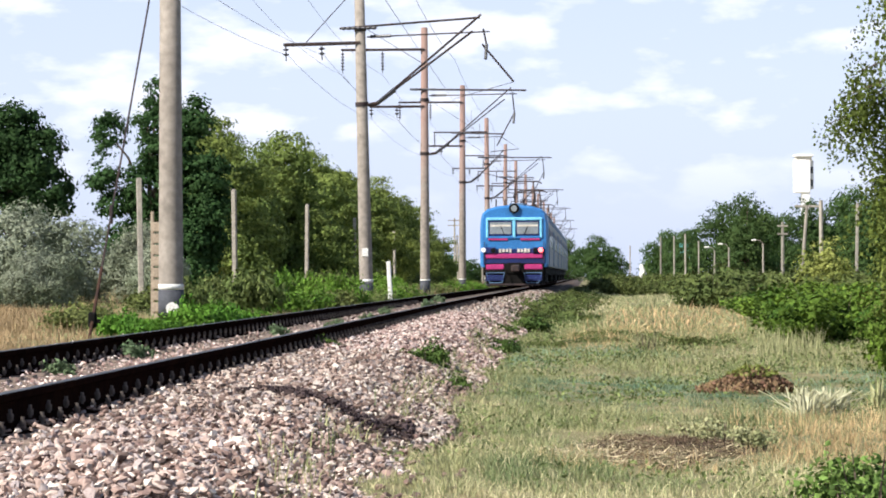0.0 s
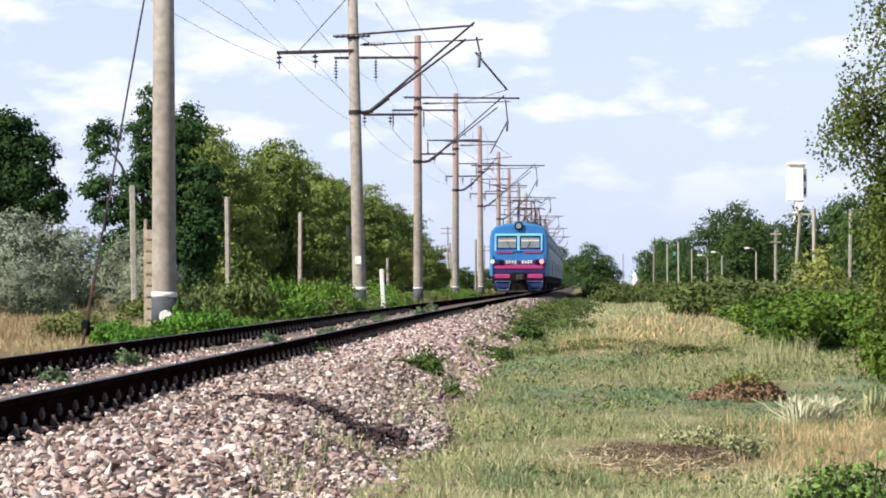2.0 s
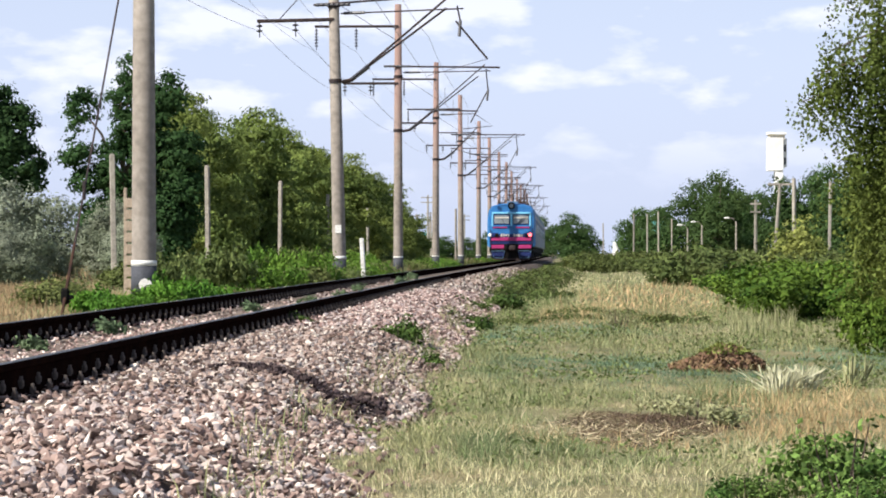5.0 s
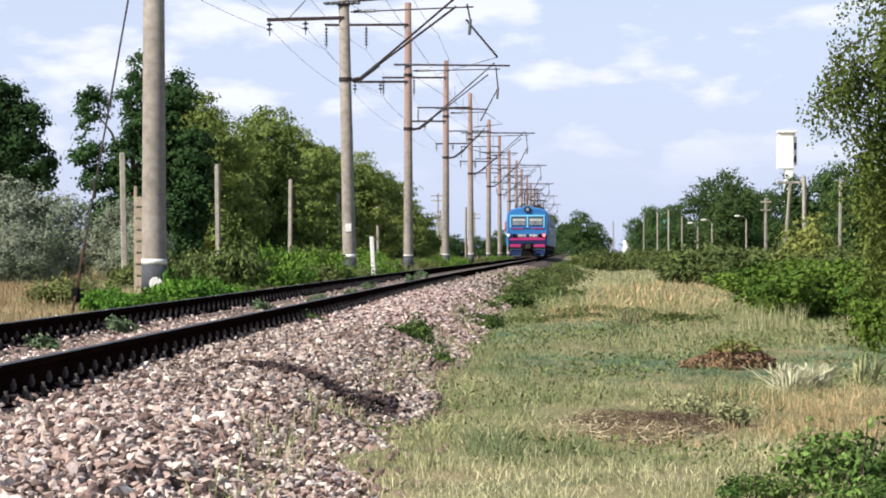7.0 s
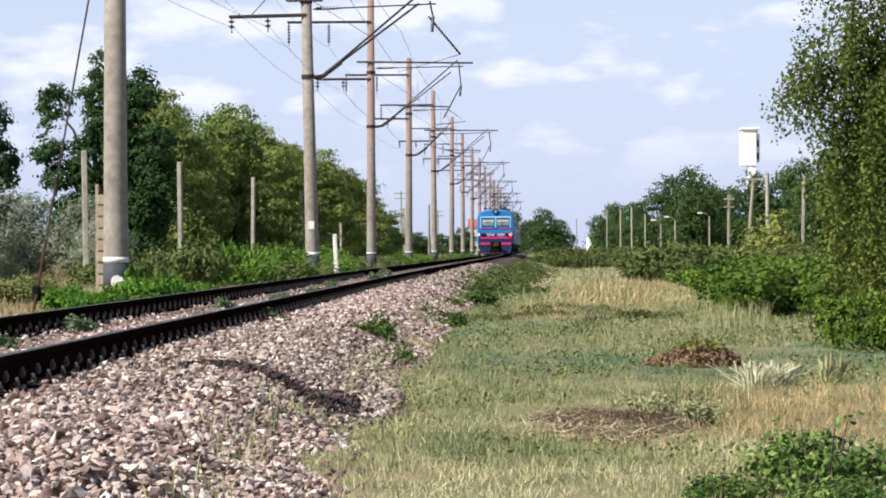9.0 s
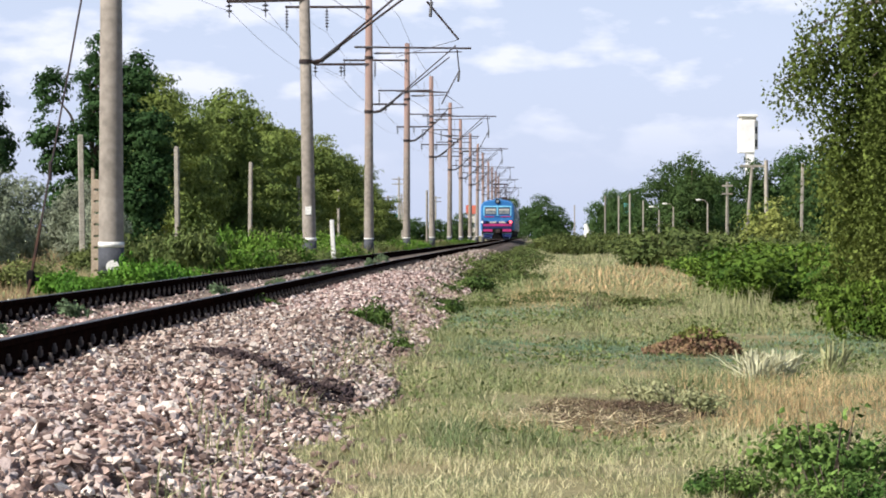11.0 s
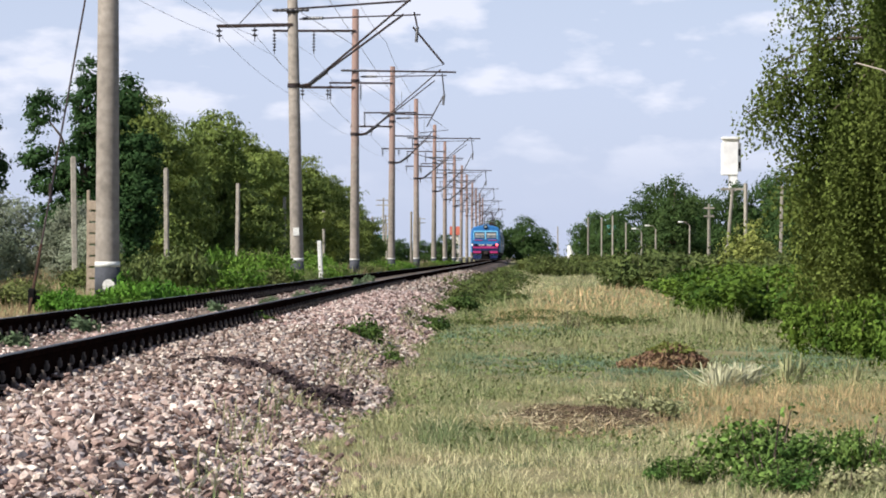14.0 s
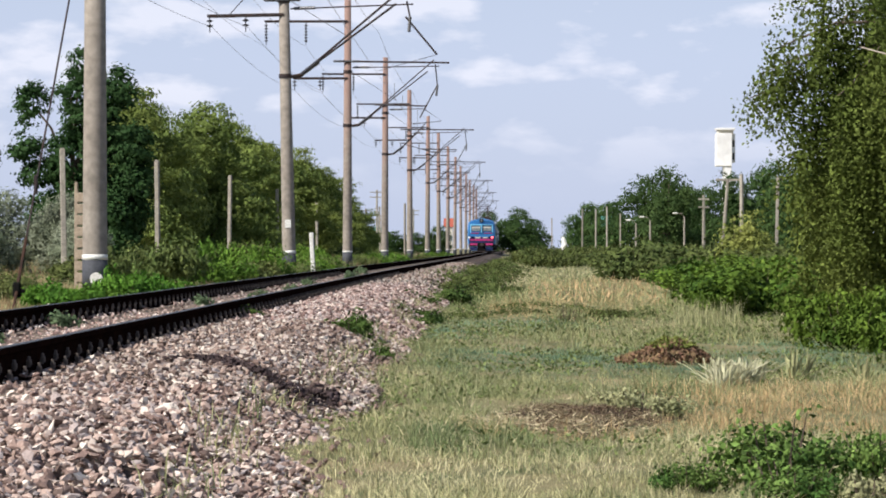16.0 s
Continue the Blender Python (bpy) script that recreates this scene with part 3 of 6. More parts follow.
def make_mast(kind, short=False):
    """kind: anchor, first or line; short: with a cantilever of half reach."""
    mast = new("overhead_line_mast")
    height = 11.9
    r0, r1 = 0.222, 0.150
    if kind == "anchor":
        r0, r1 = 0.252, 0.176
    rad = lambda z: r0 + (r1 - r0) * z / height
    part("pole", tube(B(), [(0, 0, -0.7), (0, 0, 0.0), (0, 0, 2.5), (0, 0, height)], [r0, r0, rad(2.5), rad(height)], 20), M["mast_red" if kind == "line" else "mast"], mast, smooth=True)
    part("base_paint", tube(B(), [(0, 0, -0.3), (0, 0, 0.36)], [r0 + 0.006, r0 + 0.005], 20), M["band"], mast, "dark grey painted base", True)
    part("paint_ring", tube(B(), [(0, 0, 0.36), (0, 0, 0.42 if kind == "line" else 0.47)], [r0 + 0.009, r0 + 0.009], 20), M["white"], mast, "white painted ring", True)
    if kind == "anchor":
        part("number_disc", tube(B(), [(0.06, -r0 - 0.012, -0.02), (0.06, -r0 + 0.02, -0.02)], 0.13, 16), M["white"], mast, "white painted disc")
    elif kind == "first":
        part("number_plate", box(B(), (0.0, -rad(1.4) - 0.005, 1.34), (0.2, 0.03, 0.26), 0.005), M["white"], mast, "white number plate with bars")
    for z in ((6.15, 8.6) if kind != "anchor" else (8.0, 10.4)):
        part("collar", tube(B(), [(0, 0, z - 0.07), (0, 0, z + 0.07)], rad(z) + 0.03, 14), M["iron"], mast)
    # feeder arms on the field side
    reach = 3.8 if kind == "line" else 2.6
    for z, r, long in ((10.9, reach, True), (8.3 if kind == "line" else 8.15, 2.5, False)):
        arm = part("cross_arm", box(box(B(), (-r / 2, -0.16, z), (r, 0.07, 0.09), 0.008), (-r / 2, 0.16, z), (r, 0.07, 0.09), 0.008), M["iron"], mast)
        for q in (r - 0.08, r * 0.5):
            bm = B()
            if long:
                string_insulator(bm, (-q, -0.16, z - 0.15), 6)
            else:
                string_insulator(bm, (-q, -0.16, z - 0.12), 2, 0.12, 0.16)
            part("insulator", bm, M["insulator"], arm, "dark glazed insulator")
    if kind == "anchor":
        return mast
    # hinged cantilever over the track
    up = 0.45 if kind == "line" else 0.0
    br = part("cantilever", B(), M["iron"], mast)
    bm = B()
    for off, tip in ((-0.22, (2.5, 7.9) if short else (3.95, 8.95)), (0.22, (2.3, 7.6) if short else (3.65, 8.45))):
        tube(bm, [(0.2, off, 6.12), (0.55, off, 6.18)], 0.05, 6)
        tube(bm, [(1.05, off, 6.6), (tip[0], off, tip[1] + up * 0.4)], 0.038 if kind == "first" else 0.028, 6)
    tube(bm, [(-0.65, -0.2, 8.62 + up), (2.5 if short else 4.65 if kind == "line" else 3.9, -0.2, (8.55 if kind == "line" else 8.85) + up)], 0.035 if kind == "first" else 0.042, 6)
    tube(bm, [(0.2, 0.2, 8.35 + up), (2.4 if short else 4.2, 0.2, 8.42 + up)], 0.024, 6)
    if not short:
        tube(bm, [(4.0, 0, 8.5 + up), (4.1, 0, 7.95)], 0.03, 6)
    if kind == "first":
        tube(bm, [(-1.75, -0.16, 8.2), (-0.12, -0.16, 9.9)], 0.016, 5)
        tube(bm, [(3.95, 0, 8.0), (4.95, 0, 6.75)], 0.035, 6)
        tube(bm, [(4.95, 0, 6.75), (3.0, 0, 6.25)], 0.009, 5)
    elif short:
        tube(bm, [(2.4, 0, 7.75), (3.0, 0, 7.55)], 0.02, 6)
        tube(bm, [(1.2, 0, 6.72), (3.0, 0, 6.22)], 0.02, 6)
    else:
        tube(bm, [(4.1, 0, 8.0), (3.3, 0, 6.5)], 0.03, 6)
        tube(bm, [(3.5, 0, 6.9), (4.3, 0, 6.35), (3.0, 0, 6.22)], 0.02, 6)
    tube(bm, [(0.2, 0, 8.6), (2.2, 0, 7.3)], 0.012, 4)
    bm.to_mesh(br.data)
    bm.free()
    br.data.materials.append(M["iron"])
    for a, b in (((0.5, -0.22, 6.17), (1.1, -0.22, 6.63)), ((0.5, 0.22, 6.17), (1.1, 0.22, 6.6)), ((-0.6, -0.2, 8.62 + up), (0.55, -0.2, 8.61 + up)), ((0.3, 0.2, 8.36 + up), (1.0, 0.2, 8.37 + up)), ((4.1, 0, 8.0), (4.05, 0, 7.5)))[:4 if short else 5]:
        bm = B()
        a, b = Vector(a), Vector(b)
        k = 7
        pts, rr = [], []
        for i in range(2 * k + 1):
            pts.append(a.lerp(b, i / (2 * k)))
            rr.append(0.06 if i % 2 else 0.042)
        part("insulator", tube(bm, pts, rr, 8), M["insulator"], br, "ribbed rod insulator")
    return mast


masts = {}
for kind, label in (("anchor", "thick grey concrete mast with painted base and guy wire"), ("first", "grey concrete mast with iron cantilever over the track"), ("line", "concrete mast with rust-stained top and iron cantilevers")):
    masts[kind] = tagged(make_mast(kind), label, "mast", "overhead line masts")
masts["anchor"].matrix_basis = pose(-8.015, 62.0, -0.05)
masts["first"].matrix_basis = pose(mast_x(100.4) + 0.11, 100.4, 0, 0, -1.2, 0)
masts["line"].matrix_basis = pose(mast_x(141), 141.0, 0, 0, 0, heading(141))
short_mast = tagged(make_mast("line", True), "concrete mast with rust-stained top and short iron cantilever", "mast", "overhead line masts")
short_mast.matrix_basis = pose(mast_x(184), 184.0, 0, 0, 0.2, heading(184))
LEAN = [0.2, -0.3, 0.25, -0.2, 0.1, 0.4, -0.3, 0.2, -0.1, 0.2, 0.0]
for i, (y, a) in enumerate(zip(MAST_Y[4:], LEAN[1:])):
    copy_thing(short_mast if i % 2 else masts["line"], pose(mast_x(y), y, 0.0, 0, a, heading(y)))


# ---- wires ----
def make_wire(name, points, sag, r, label):
    """A wire hung from point to point with the given sag at mid span."""
    bm, pts = B(), []
    for a, b in zip(points, points[1:]):
        a, b = Vector(a), Vector(b)
        for i in range(10):
            t = i / 10
            p = a.lerp(b, t)
            p.z -= sag * 4 * t * (1 - t)
            pts.append(p)
    pts.append(Vector(points[-1]))
    ob = new(name, bpy.data.meshes.new(name))
    tube(bm, pts, r, 4).to_mesh(ob.data)
    bm.free()
    ob.data.materials.append(M["wire"])
    return tagged(ob, label, "wire", "overhead wires")


for dx, z, sag, name, label in (
        (3.0, 7.6, 0.9, "catenary_wire", "sagging catenary wire above the railway track"), (3.0, 6.2, 0.03, "contact_wire", "taut contact wire above the railway track"),
        (-3.72, 9.75, 1.0, "feeder_wire", "feeder wire hung from mast arm insulators"), (-1.9, 9.75, 1.0, "feeder_wire", "feeder wire hung from mast arm insulators"),
        (-2.42, 7.75, 0.8, "signal_wire", "thin line wire on small insulators"), (-1.25, 7.75, 0.8, "signal_wire", "thin line wire on small insulators")):
    make_wire(name, [(mast_x(y) + dx + (1.3 if y < 70 and dx > 0 else 0), y, z) for y in MAST_Y], sag * 0.35, 0.0065, label)
# droppers between catenary and contact wire
for y0, y1 in list(zip(MAST_Y[1:], MAST_Y[2:]))[:6]:
    for t in (0.15, 0.38, 0.62, 0.85):
        y = y0 + (y1 - y0) * t
        x = mast_x(y0) + 3.0 + (mast_x(y1) - mast_x(y0)) * t
        d = new("dropper_wire", bpy.data.meshes.new("dropper_wire"))
        bm = tube(B(), [(x, y, 6.2 - 0.12 * t * (1 - t)), (x, y, 7.6 - 3.6 * t * (1 - t))], 0.008, 4)
        bm.to_mesh(d.data)
        bm.free()
        d.data.materials.append(M["wire"])
        tagged(d, "thin vertical dropper between catenary and contact wire", "wire", "droppers")

guy = tagged(new("guy_wire"), "taut steel guy wire with turnbuckle holding the mast", "guy wire")
foot, top = Vector((-8.12, 52.0, -0.55)), Vector((-8.07, 61.8, 8.0))
part("cable", tube(B(), [foot.lerp(top, 0.14), top], 0.018, 6), M["iron"], guy)
part("tie_rod", tube(B(), [foot, foot.lerp(top, 0.15)], 0.028, 6), M["rust"], guy)
part("turnbuckle", box(box(B(), foot.lerp(top, 0.045), (0.14, 0.12, 0.27), 0.03), foot.lerp(top, 0.045) + Vector((0.09, 0, -0.02)), (0.10, 0.06, 0.07), 0.015), M["black"], guy)
part("clamp", box(B(), foot.lerp(top, 0.26), (0.06, 0.06, 0.34), 0.01), M["iron"], guy)


# ---- train: cars of an electric multiple unit, the tail end towards the camera ----
CAR_L, CAR_W = 19.6, 3.48


def car_section(inset=0.0, top=4.22):
    """Half outline of the car body from skirt to roof ridge: (x, z)."""
    w = CAR_W / 2 - inset
    return [(w - 0.04, 1.02), (w, 1.15), (w, 2.9), (w - 0.02, 3.35), (w - 0.10, 3.72), (w - 0.34, top - 0.22), (w - 0.85, top - 0.07), (0, top)]


def loft(sections):
    bm = B()
    rings = []
    for y, half in sections:
        full = [(x, z) for x, z in half] + [(-x, z) for x, z in half[-2::-1]]
        rings.append([bm.verts.new((x, y, z)) for x, z in full])
    for a, b in zip(rings, rings[1:]):
        for j in range(len(a)):
            k = (j + 1) % len(a)
            bm.faces.new((a[j], a[k], b[k], b[j]))
    bm.faces.new(rings[0])
    bm.faces.new(rings[-1][::-1])
    return bm


def make_bogie(car, y):
    bg = part("bogie", box(box(box(B(), (0.95, y, 0.55), (0.22, 3.4, 0.42), 0.04), (-0.95, y, 0.55), (0.22, 3.4, 0.42), 0.04), (0, y, 0.6), (1.8, 0.5, 0.3), 0.03), M["black"], car)
    for dy in (-1.25, 1.25):
        for sx in (-0.76, 0.76):
            part("wheel", tube(B(), [(sx - 0.07, y + dy, 0.475), (sx + 0.04, y + dy, 0.475), (sx + 0.07, y + dy, 0.475)], [0.475, 0.475, 0.42], 20), M["iron"], bg, "steel wheel")


def make_car(cab):
    car = new("train_car")
    if cab:
        secs = [(0.0, [(x * 0.93, z) for x, z in car_section(0.0, 4.08)]), (0.28, car_section(0.0, 4.19)), (1.2, car_section()), (2.2, car_section())]
    else:
        secs = [(0.0, car_section()), (CAR_L, car_section())]
    body = part("body", loft(secs), M["blue"] if cab else M["grey"], car, "blue painted cab end" if cab else "")
    if cab:
        part("saloon_body", loft([(2.2, car_section()), (CAR_L, car_section())]), M["grey"], car, "dull grey saloon body")
    # grey side cladding with window band
    for s in (-1, 1):
        y0 = 2.2 if cab else 0.15
        side = part("side_panel", box(B(), (s * (CAR_W / 2 + 0.006), (y0 + CAR_L) / 2, 1.55), (0.02, CAR_L - y0 - 0.2, 1.0), 0.004), M["grey"], car, "dull grey side panel")
        part("blue_band", box(B(), (s * (CAR_W / 2 + 0.006), (y0 + CAR_L) / 2, 2.85), (0.02, CAR_L - y0 - 0.2, 0.24), 0.004), M["navy"], car, "dark blue stripe")
        for i in range(9):
            y = y0 + 2.4 + i * 1.62
            if y < CAR_L - 2.4:
                part("side_window", box(B(), (s * (CAR_W / 2 + 0.008), y, 2.38), (0.03, 1.1, 0.72), 0.01), M["glass"], side, "window with pale reflection in its colour")
        for y in (y0 + 1.0, CAR_L - 1.5):
            part("sliding_door", box(B(), (s * (CAR_W / 2 + 0.012), y, 2.1), (0.03, 1.2, 1.95), 0.01), M["roof"], side, "closed sliding door")
    part("roof_skin", loft([(2.25 if cab else 0.05, [(x + (0.012 if x else 0), z + 0.012) for x, z in car_section()[3:]]), (CAR_L - 0.05, [(x + (0.012 if x else 0), z + 0.012) for x, z in car_section()[3:]])]), M["roof"], car)
    part("underframe", box(box(B(), (0, CAR_L / 2, 0.82), (3.2, CAR_L - 0.4, 0.44), 0.03), (0, CAR_L / 2, 0.55), (3.0, 9.0, 0.6), 0.05), M["black"], car)
    make_bogie(car, 3.2)
    make_bogie(car, CAR_L - 3.2)
    part("roof_vent", box(B(), (0, 8.0, 4.32), (0.9, 2.4, 0.22), 0.05), M["roof"], car)
    part("roof_vent", box(B(), (0, 14.0, 4.32), (0.9, 2.4, 0.22), 0.05), M["roof"], car)
    part("gangway", box(B(), (0, CAR_L + 0.12, 2.2), (1.5, 0.3, 2.5), 0.05), M["black"], car)
    if not cab:
        part("gangway", box(B(), (0, -0.12, 2.2), (1.5, 0.3, 2.5), 0.05), M["black"], car)
        return car
    # the cab face, toward -y
    f = -0.015
    visor = part("window_surround", box(B(), (0, f - 0.02, 3.47), (2.86, 0.10, 0.15), 0.03), M["sky_blue"], car, "pale blue window surround")
    for x in (-1.37, 1.37):
        part("surround_post", box(B(), (x, f - 0.02, 2.98), (0.13, 0.08, 0.95), 0.03), M["sky_blue"], visor)
    part("surround_post", box(B(), (0, f - 0.02, 2.98), (0.16, 0.08, 0.95), 0.03), M["sky_blue"], visor)
    part("surround_sill", box(B(), (0, f - 0.015, 2.52), (2.8, 0.07, 0.10), 0.02), M["blue"], visor)
    for s in (-1, 1):
        w = part("cab_window", box(B(), (s * 0.69, f - 0.005, 3.0), (1.10, 0.05, 0.62), 0.02), M["glass"], car, "cab window with pale reflection in its colour")
        part("window_frame", box(B(), (s * 0.69, f + 0.006, 3.0), (1.22, 0.05, 0.76), 0.03), M["navy"], w)
        # a pale strip stands in for the reflection high on the pane
        part("sun_blind", box(B(), (s * 0.69, f - 0.03, 3.13), (1.04, 0.02, 0.10), 0.005), M["plaster"], w, "pale strip imitating a reflection on the glass")
        part("wiper", box(B(), (s * 0.60, f - 0.045, 2.90), (0.03, 0.02, 0.46), 0.004, pose(0, 0, 0, 0, 25 * s, 0)), M["black"], w)
        part("red_bar", box(B(), (s * 0.82, f - 0.015, 2.44), (1.0, 0.05, 0.13), 0.02), M["crimson"], car, "crimson bar")
        box_ = part("lamp_housing", box(B(), (s * 1.22, f - 0.05, 1.86), (0.62, 0.14, 0.32), 0.05), M["navy"], car, "dark blue lamp housing")
        part("buffer_lamp", tube(B(), [(s * 1.08, f - 0.11, 1.86), (s * 1.08, f - 0.15, 1.86)], [0.13, 0.11], 14), M["black"], box_)
        part("tail_lamp", tube(B(), [(s * (1.36 if s > 0 else 1.56), f - 0.11, 1.88), (s * (1.36 if s > 0 else 1.56), f - 0.17, 1.88)], [0.13, 0.10], 14), M["tail_red"] if s > 0 else M["tail_white"], box_, "lit red tail lamp" if s > 0 else "white glowing lamp")
        part("step_panel", box(B(), (s * 0.98, f - 0.04, 1.02), (0.92, 0.10, 0.26), 0.03), M["crimson"], car, "crimson lower panel")
        part("handrail", tube(B(), [(s * 1.52, f - 0.06, 1.3), (s * 1.52, f - 0.06, 2.3)], 0.02, 6), M["iron"], car)
        part("buffer_beam_end", box(B(), (s * 0.98, f - 0.08, 0.46), (0.9, 0.10, 0.30), 0.03), M["navy"], car)
        part("air_hose", tube(B(), [(s * 0.42, f - 0.12, 0.95), (s * 0.45, f - 0.3, 0.7), (s * 0.38, f - 0.28, 0.42)], 0.03, 6), M["black"], car)
    part("lower_face", box(B(), (0, f + 0.02, 1.52), (3.16, 0.06, 0.86), 0.04), M["navy"], car, "dark blue lower face")
    for s in (-1, 1):
        bars = [((s * 0.5, 0.72), (s * 1.42, 0.72)), ((s * 0.62, 0.22), (s * 1.25, 0.22)), ((s * 0.5, 0.72), (s * 0.62, 0.22)), ((s * 1.42, 0.72), (s * 1.25, 0.22)), ((s * 0.56, 0.47), (s * 1.33, 0.47))]
        bm = B()
        for a, b in bars:
            tube(bm, [(a[0], f - 0.11, a[1]), (b[0], f - 0.11, b[1])], 0.022, 6)
        part("pilot_frame", bm, M["roof"], car, "dull blue step frame")
    part("headlamp", tube(B(), [(0, 0.2, 4.0), (0, f - 0.12, 4.0), (0, f - 0.14, 4.0)], [0.27, 0.26, 0.20], 20), M["black"], car, "round roof headlamp")
    part("headlamp_glass", tube(B(), [(0, f - 0.13, 4.0), (0, f - 0.15, 4.0)], [0.17, 0.15], 20), M["glass"], car)
    part("red_stripe", box(B(), (0, f - 0.02, 1.58), (2.9, 0.07, 0.24), 0.02), M["crimson"], car, "crimson stripe")
    for i, x in enumerate((-0.62, -0.45, -0.27, -0.1, 0.33, 0.5, 0.67, 0.84)):
        part("number_bar", box(B(), (x - 0.1, f - 0.03, 1.86), (0.12, 0.03, 0.20 - 0.02 * (i % 3)), 0.005), M["plaster"], car)
    part("apron", loft([(f - 0.06, [(1.38, 0.16), (1.52, 1.2), (0.0, 1.22)]), (0.6, [(1.45, 0.16), (1.6, 1.2), (0.0, 1.22)])]), M["black"], car, "sooty black front apron")
    part("coupler_pocket", box(B(), (0, f - 0.05, 0.95), (0.78, 0.16, 0.58), 0.04), M["black"], car)
    part("coupler", box(box(B(), (0, f - 0.42, 0.95), (0.30, 0.66, 0.28), 0.05), (0.08, f - 0.72, 0.95), (0.44, 0.26, 0.36), 0.06), M["iron"], car, "automatic coupler")
    part("plough_bar", box(B(), (0, f - 0.08, 0.12), (2.5, 0.08, 0.10), 0.02), M["iron"], car)
    for x in (-0.95, -0.5, 0.5, 0.95):
        part("roof_antenna", tube(B(), [(x, 1.2, 4.1), (x, 1.2, 4.5)], 0.035, 6), M["iron"], car)
    return car


def add_pantograph(car, y):
    pg = part("pantograph_base", box(box(B(), (0, y, 4.45), (1.5, 1.6, 0.10), 0.02), (0, y, 4.33), (1.0, 1.2, 0.16), 0.02), M["iron"], car)
    for s in (-1, 1):
        part("pantograph_arm", tube(B(), [(s * 0.55, y - 0.7, 4.5), (s * 0.6, y + 0.9, 5.25), (s * 0.5, y, 6.1)], 0.055, 6), M["iron"], pg)
        part("pantograph_arm", tube(B(), [(s * 0.55, y + 0.7, 4.5), (s * 0.6, y - 0.9, 5.25), (s * 0.5, y, 6.1)], 0.055, 6), M["iron"], pg)
    for q in (2.6, 6.4, 9.2):
        part("roof_resistor", box(box(B(), (0.2, y + q, 4.44), (1.6, 2.0, 0.3), 0.06), (0.3, y + q, 4.66), (0.7, 1.2, 0.18), 0.05), M["rust"], car, "rusty brown roof equipment box")
    part("contact_strip", tube(B(), [(-1.0, y, 6.0), (-0.75, y, 6.12), (0.75, y, 6.12), (1.0, y, 6.0)], 0.04, 6), M["iron"], pg)


tail_car = tagged(make_car(True), "blue and crimson electric train cab car with lit tail lamp", "train car", "train cars")
grey_car = tagged(make_car(False), "grey electric train car with pale windows", "train car", "train cars")
motor_car = copy_thing(grey_car, Matrix.Identity(4))
add_pantograph(motor_car, 4.0)
train_cars = [tail_car, motor_car] + [copy_thing(grey_car if i % 2 else motor_car, Matrix.Identity(4)) for i in range(3)] + [grey_car]

TRAIN_ROWS = [(0, 158.0), (1, 172.0), (2, 184.0), (3, 198.0), (4, 212.5), (5.5, 231.0), (7, 254.0), (8, 270.0), (9.5, 294.0), (11, 318.0), (12.5, 341.5), (14, 363.0), (15, 377.5), (16, 391.0)]


def motions():
    for i, car in enumerate(train_cars):
        rows = []
        for t, y in TRAIN_ROWS:
            ya = y + i * (CAR_L + 0.55)
            yb = ya + CAR_L
            xa, xb = TRACK_X + float(bend(ya + 2)), TRACK_X + float(bend(yb - 2))
            turn = -math.degrees(math.atan2(xb - xa, CAR_L - 4))
            rows.append((t, pose(xa - (xb - xa) * 2 / 15.6, ya, 0, 0, 0, turn)))
        walk(car, rows)


# ---- trees and bushes ----
def clump_points(g, lobes, n, per, spread, shell=0.55, thin=0.7):
    """Leaf centres in small clumps, gathered in the outer part of overlapping lobes (x, y, z, rx, ry, rz), and the way outward at each."""
    lobes = np.asarray(lobes, float)
    vol = lobes[:, 3] * lobes[:, 4] * lobes[:, 5]
    k = g.choice(len(lobes), n, p=vol / vol.sum())
    d = g.normal(size=(n, 3))
    d /= np.linalg.norm(d, axis=1)[:, None]
    rad = shell + (1.04 - shell) * g.uniform(0, 1, n) ** 0.7
    rad *= 1 + 0.18 * np.sin(d[:, 0] * 5 + k) * np.cos(d[:, 2] * 6 + d[:, 1] * 4)
    c = lobes[k, :3] + d * lobes[k, 3:] * rad[:, None]
    keep = np.ones(n, bool)
    for i, lb in enumerate(lobes):
        q = (c - lb[:3]) / lb[3:]
        keep &= (np.linalg.norm(q, axis=1) > shell * 0.9) | (k == i)
    c, d = c[keep], d[keep]
    off = g.normal(size=(len(c) * per, 3))
    p = np.repeat(c, per, 0) + off * spread * np.array([1, 1, thin])
    return p, np.repeat(d, per, 0) * 0.7 + off * 0.45 + np.array([0, 0, 0.25])


def make_lobes(g, height, width, low, n=16, peak=0.25):
    """Lobes of a crown from low to height, widest below the middle."""
    out = []
    for i in range(n):
        t = (i + 0.5) / n
        z = low + (height - low) * (0.12 + 0.76 * t)
        w = width / 2 * (math.sin(math.pi * (0.18 + 0.72 * t ** 0.9)) ** 0.8) * 0.75
        a = g.uniform(0, 2 * math.pi)
        r = g.uniform(0.18, 0.30) * width * (1.1 - 0.5 * t)
        q = w * g.uniform(0.35, 1.0) * (1 - peak * t)
        out.append((math.cos(a) * q, math.sin(a) * q, z, r, r, r * g.uniform(0.65, 0.9)))
    return out


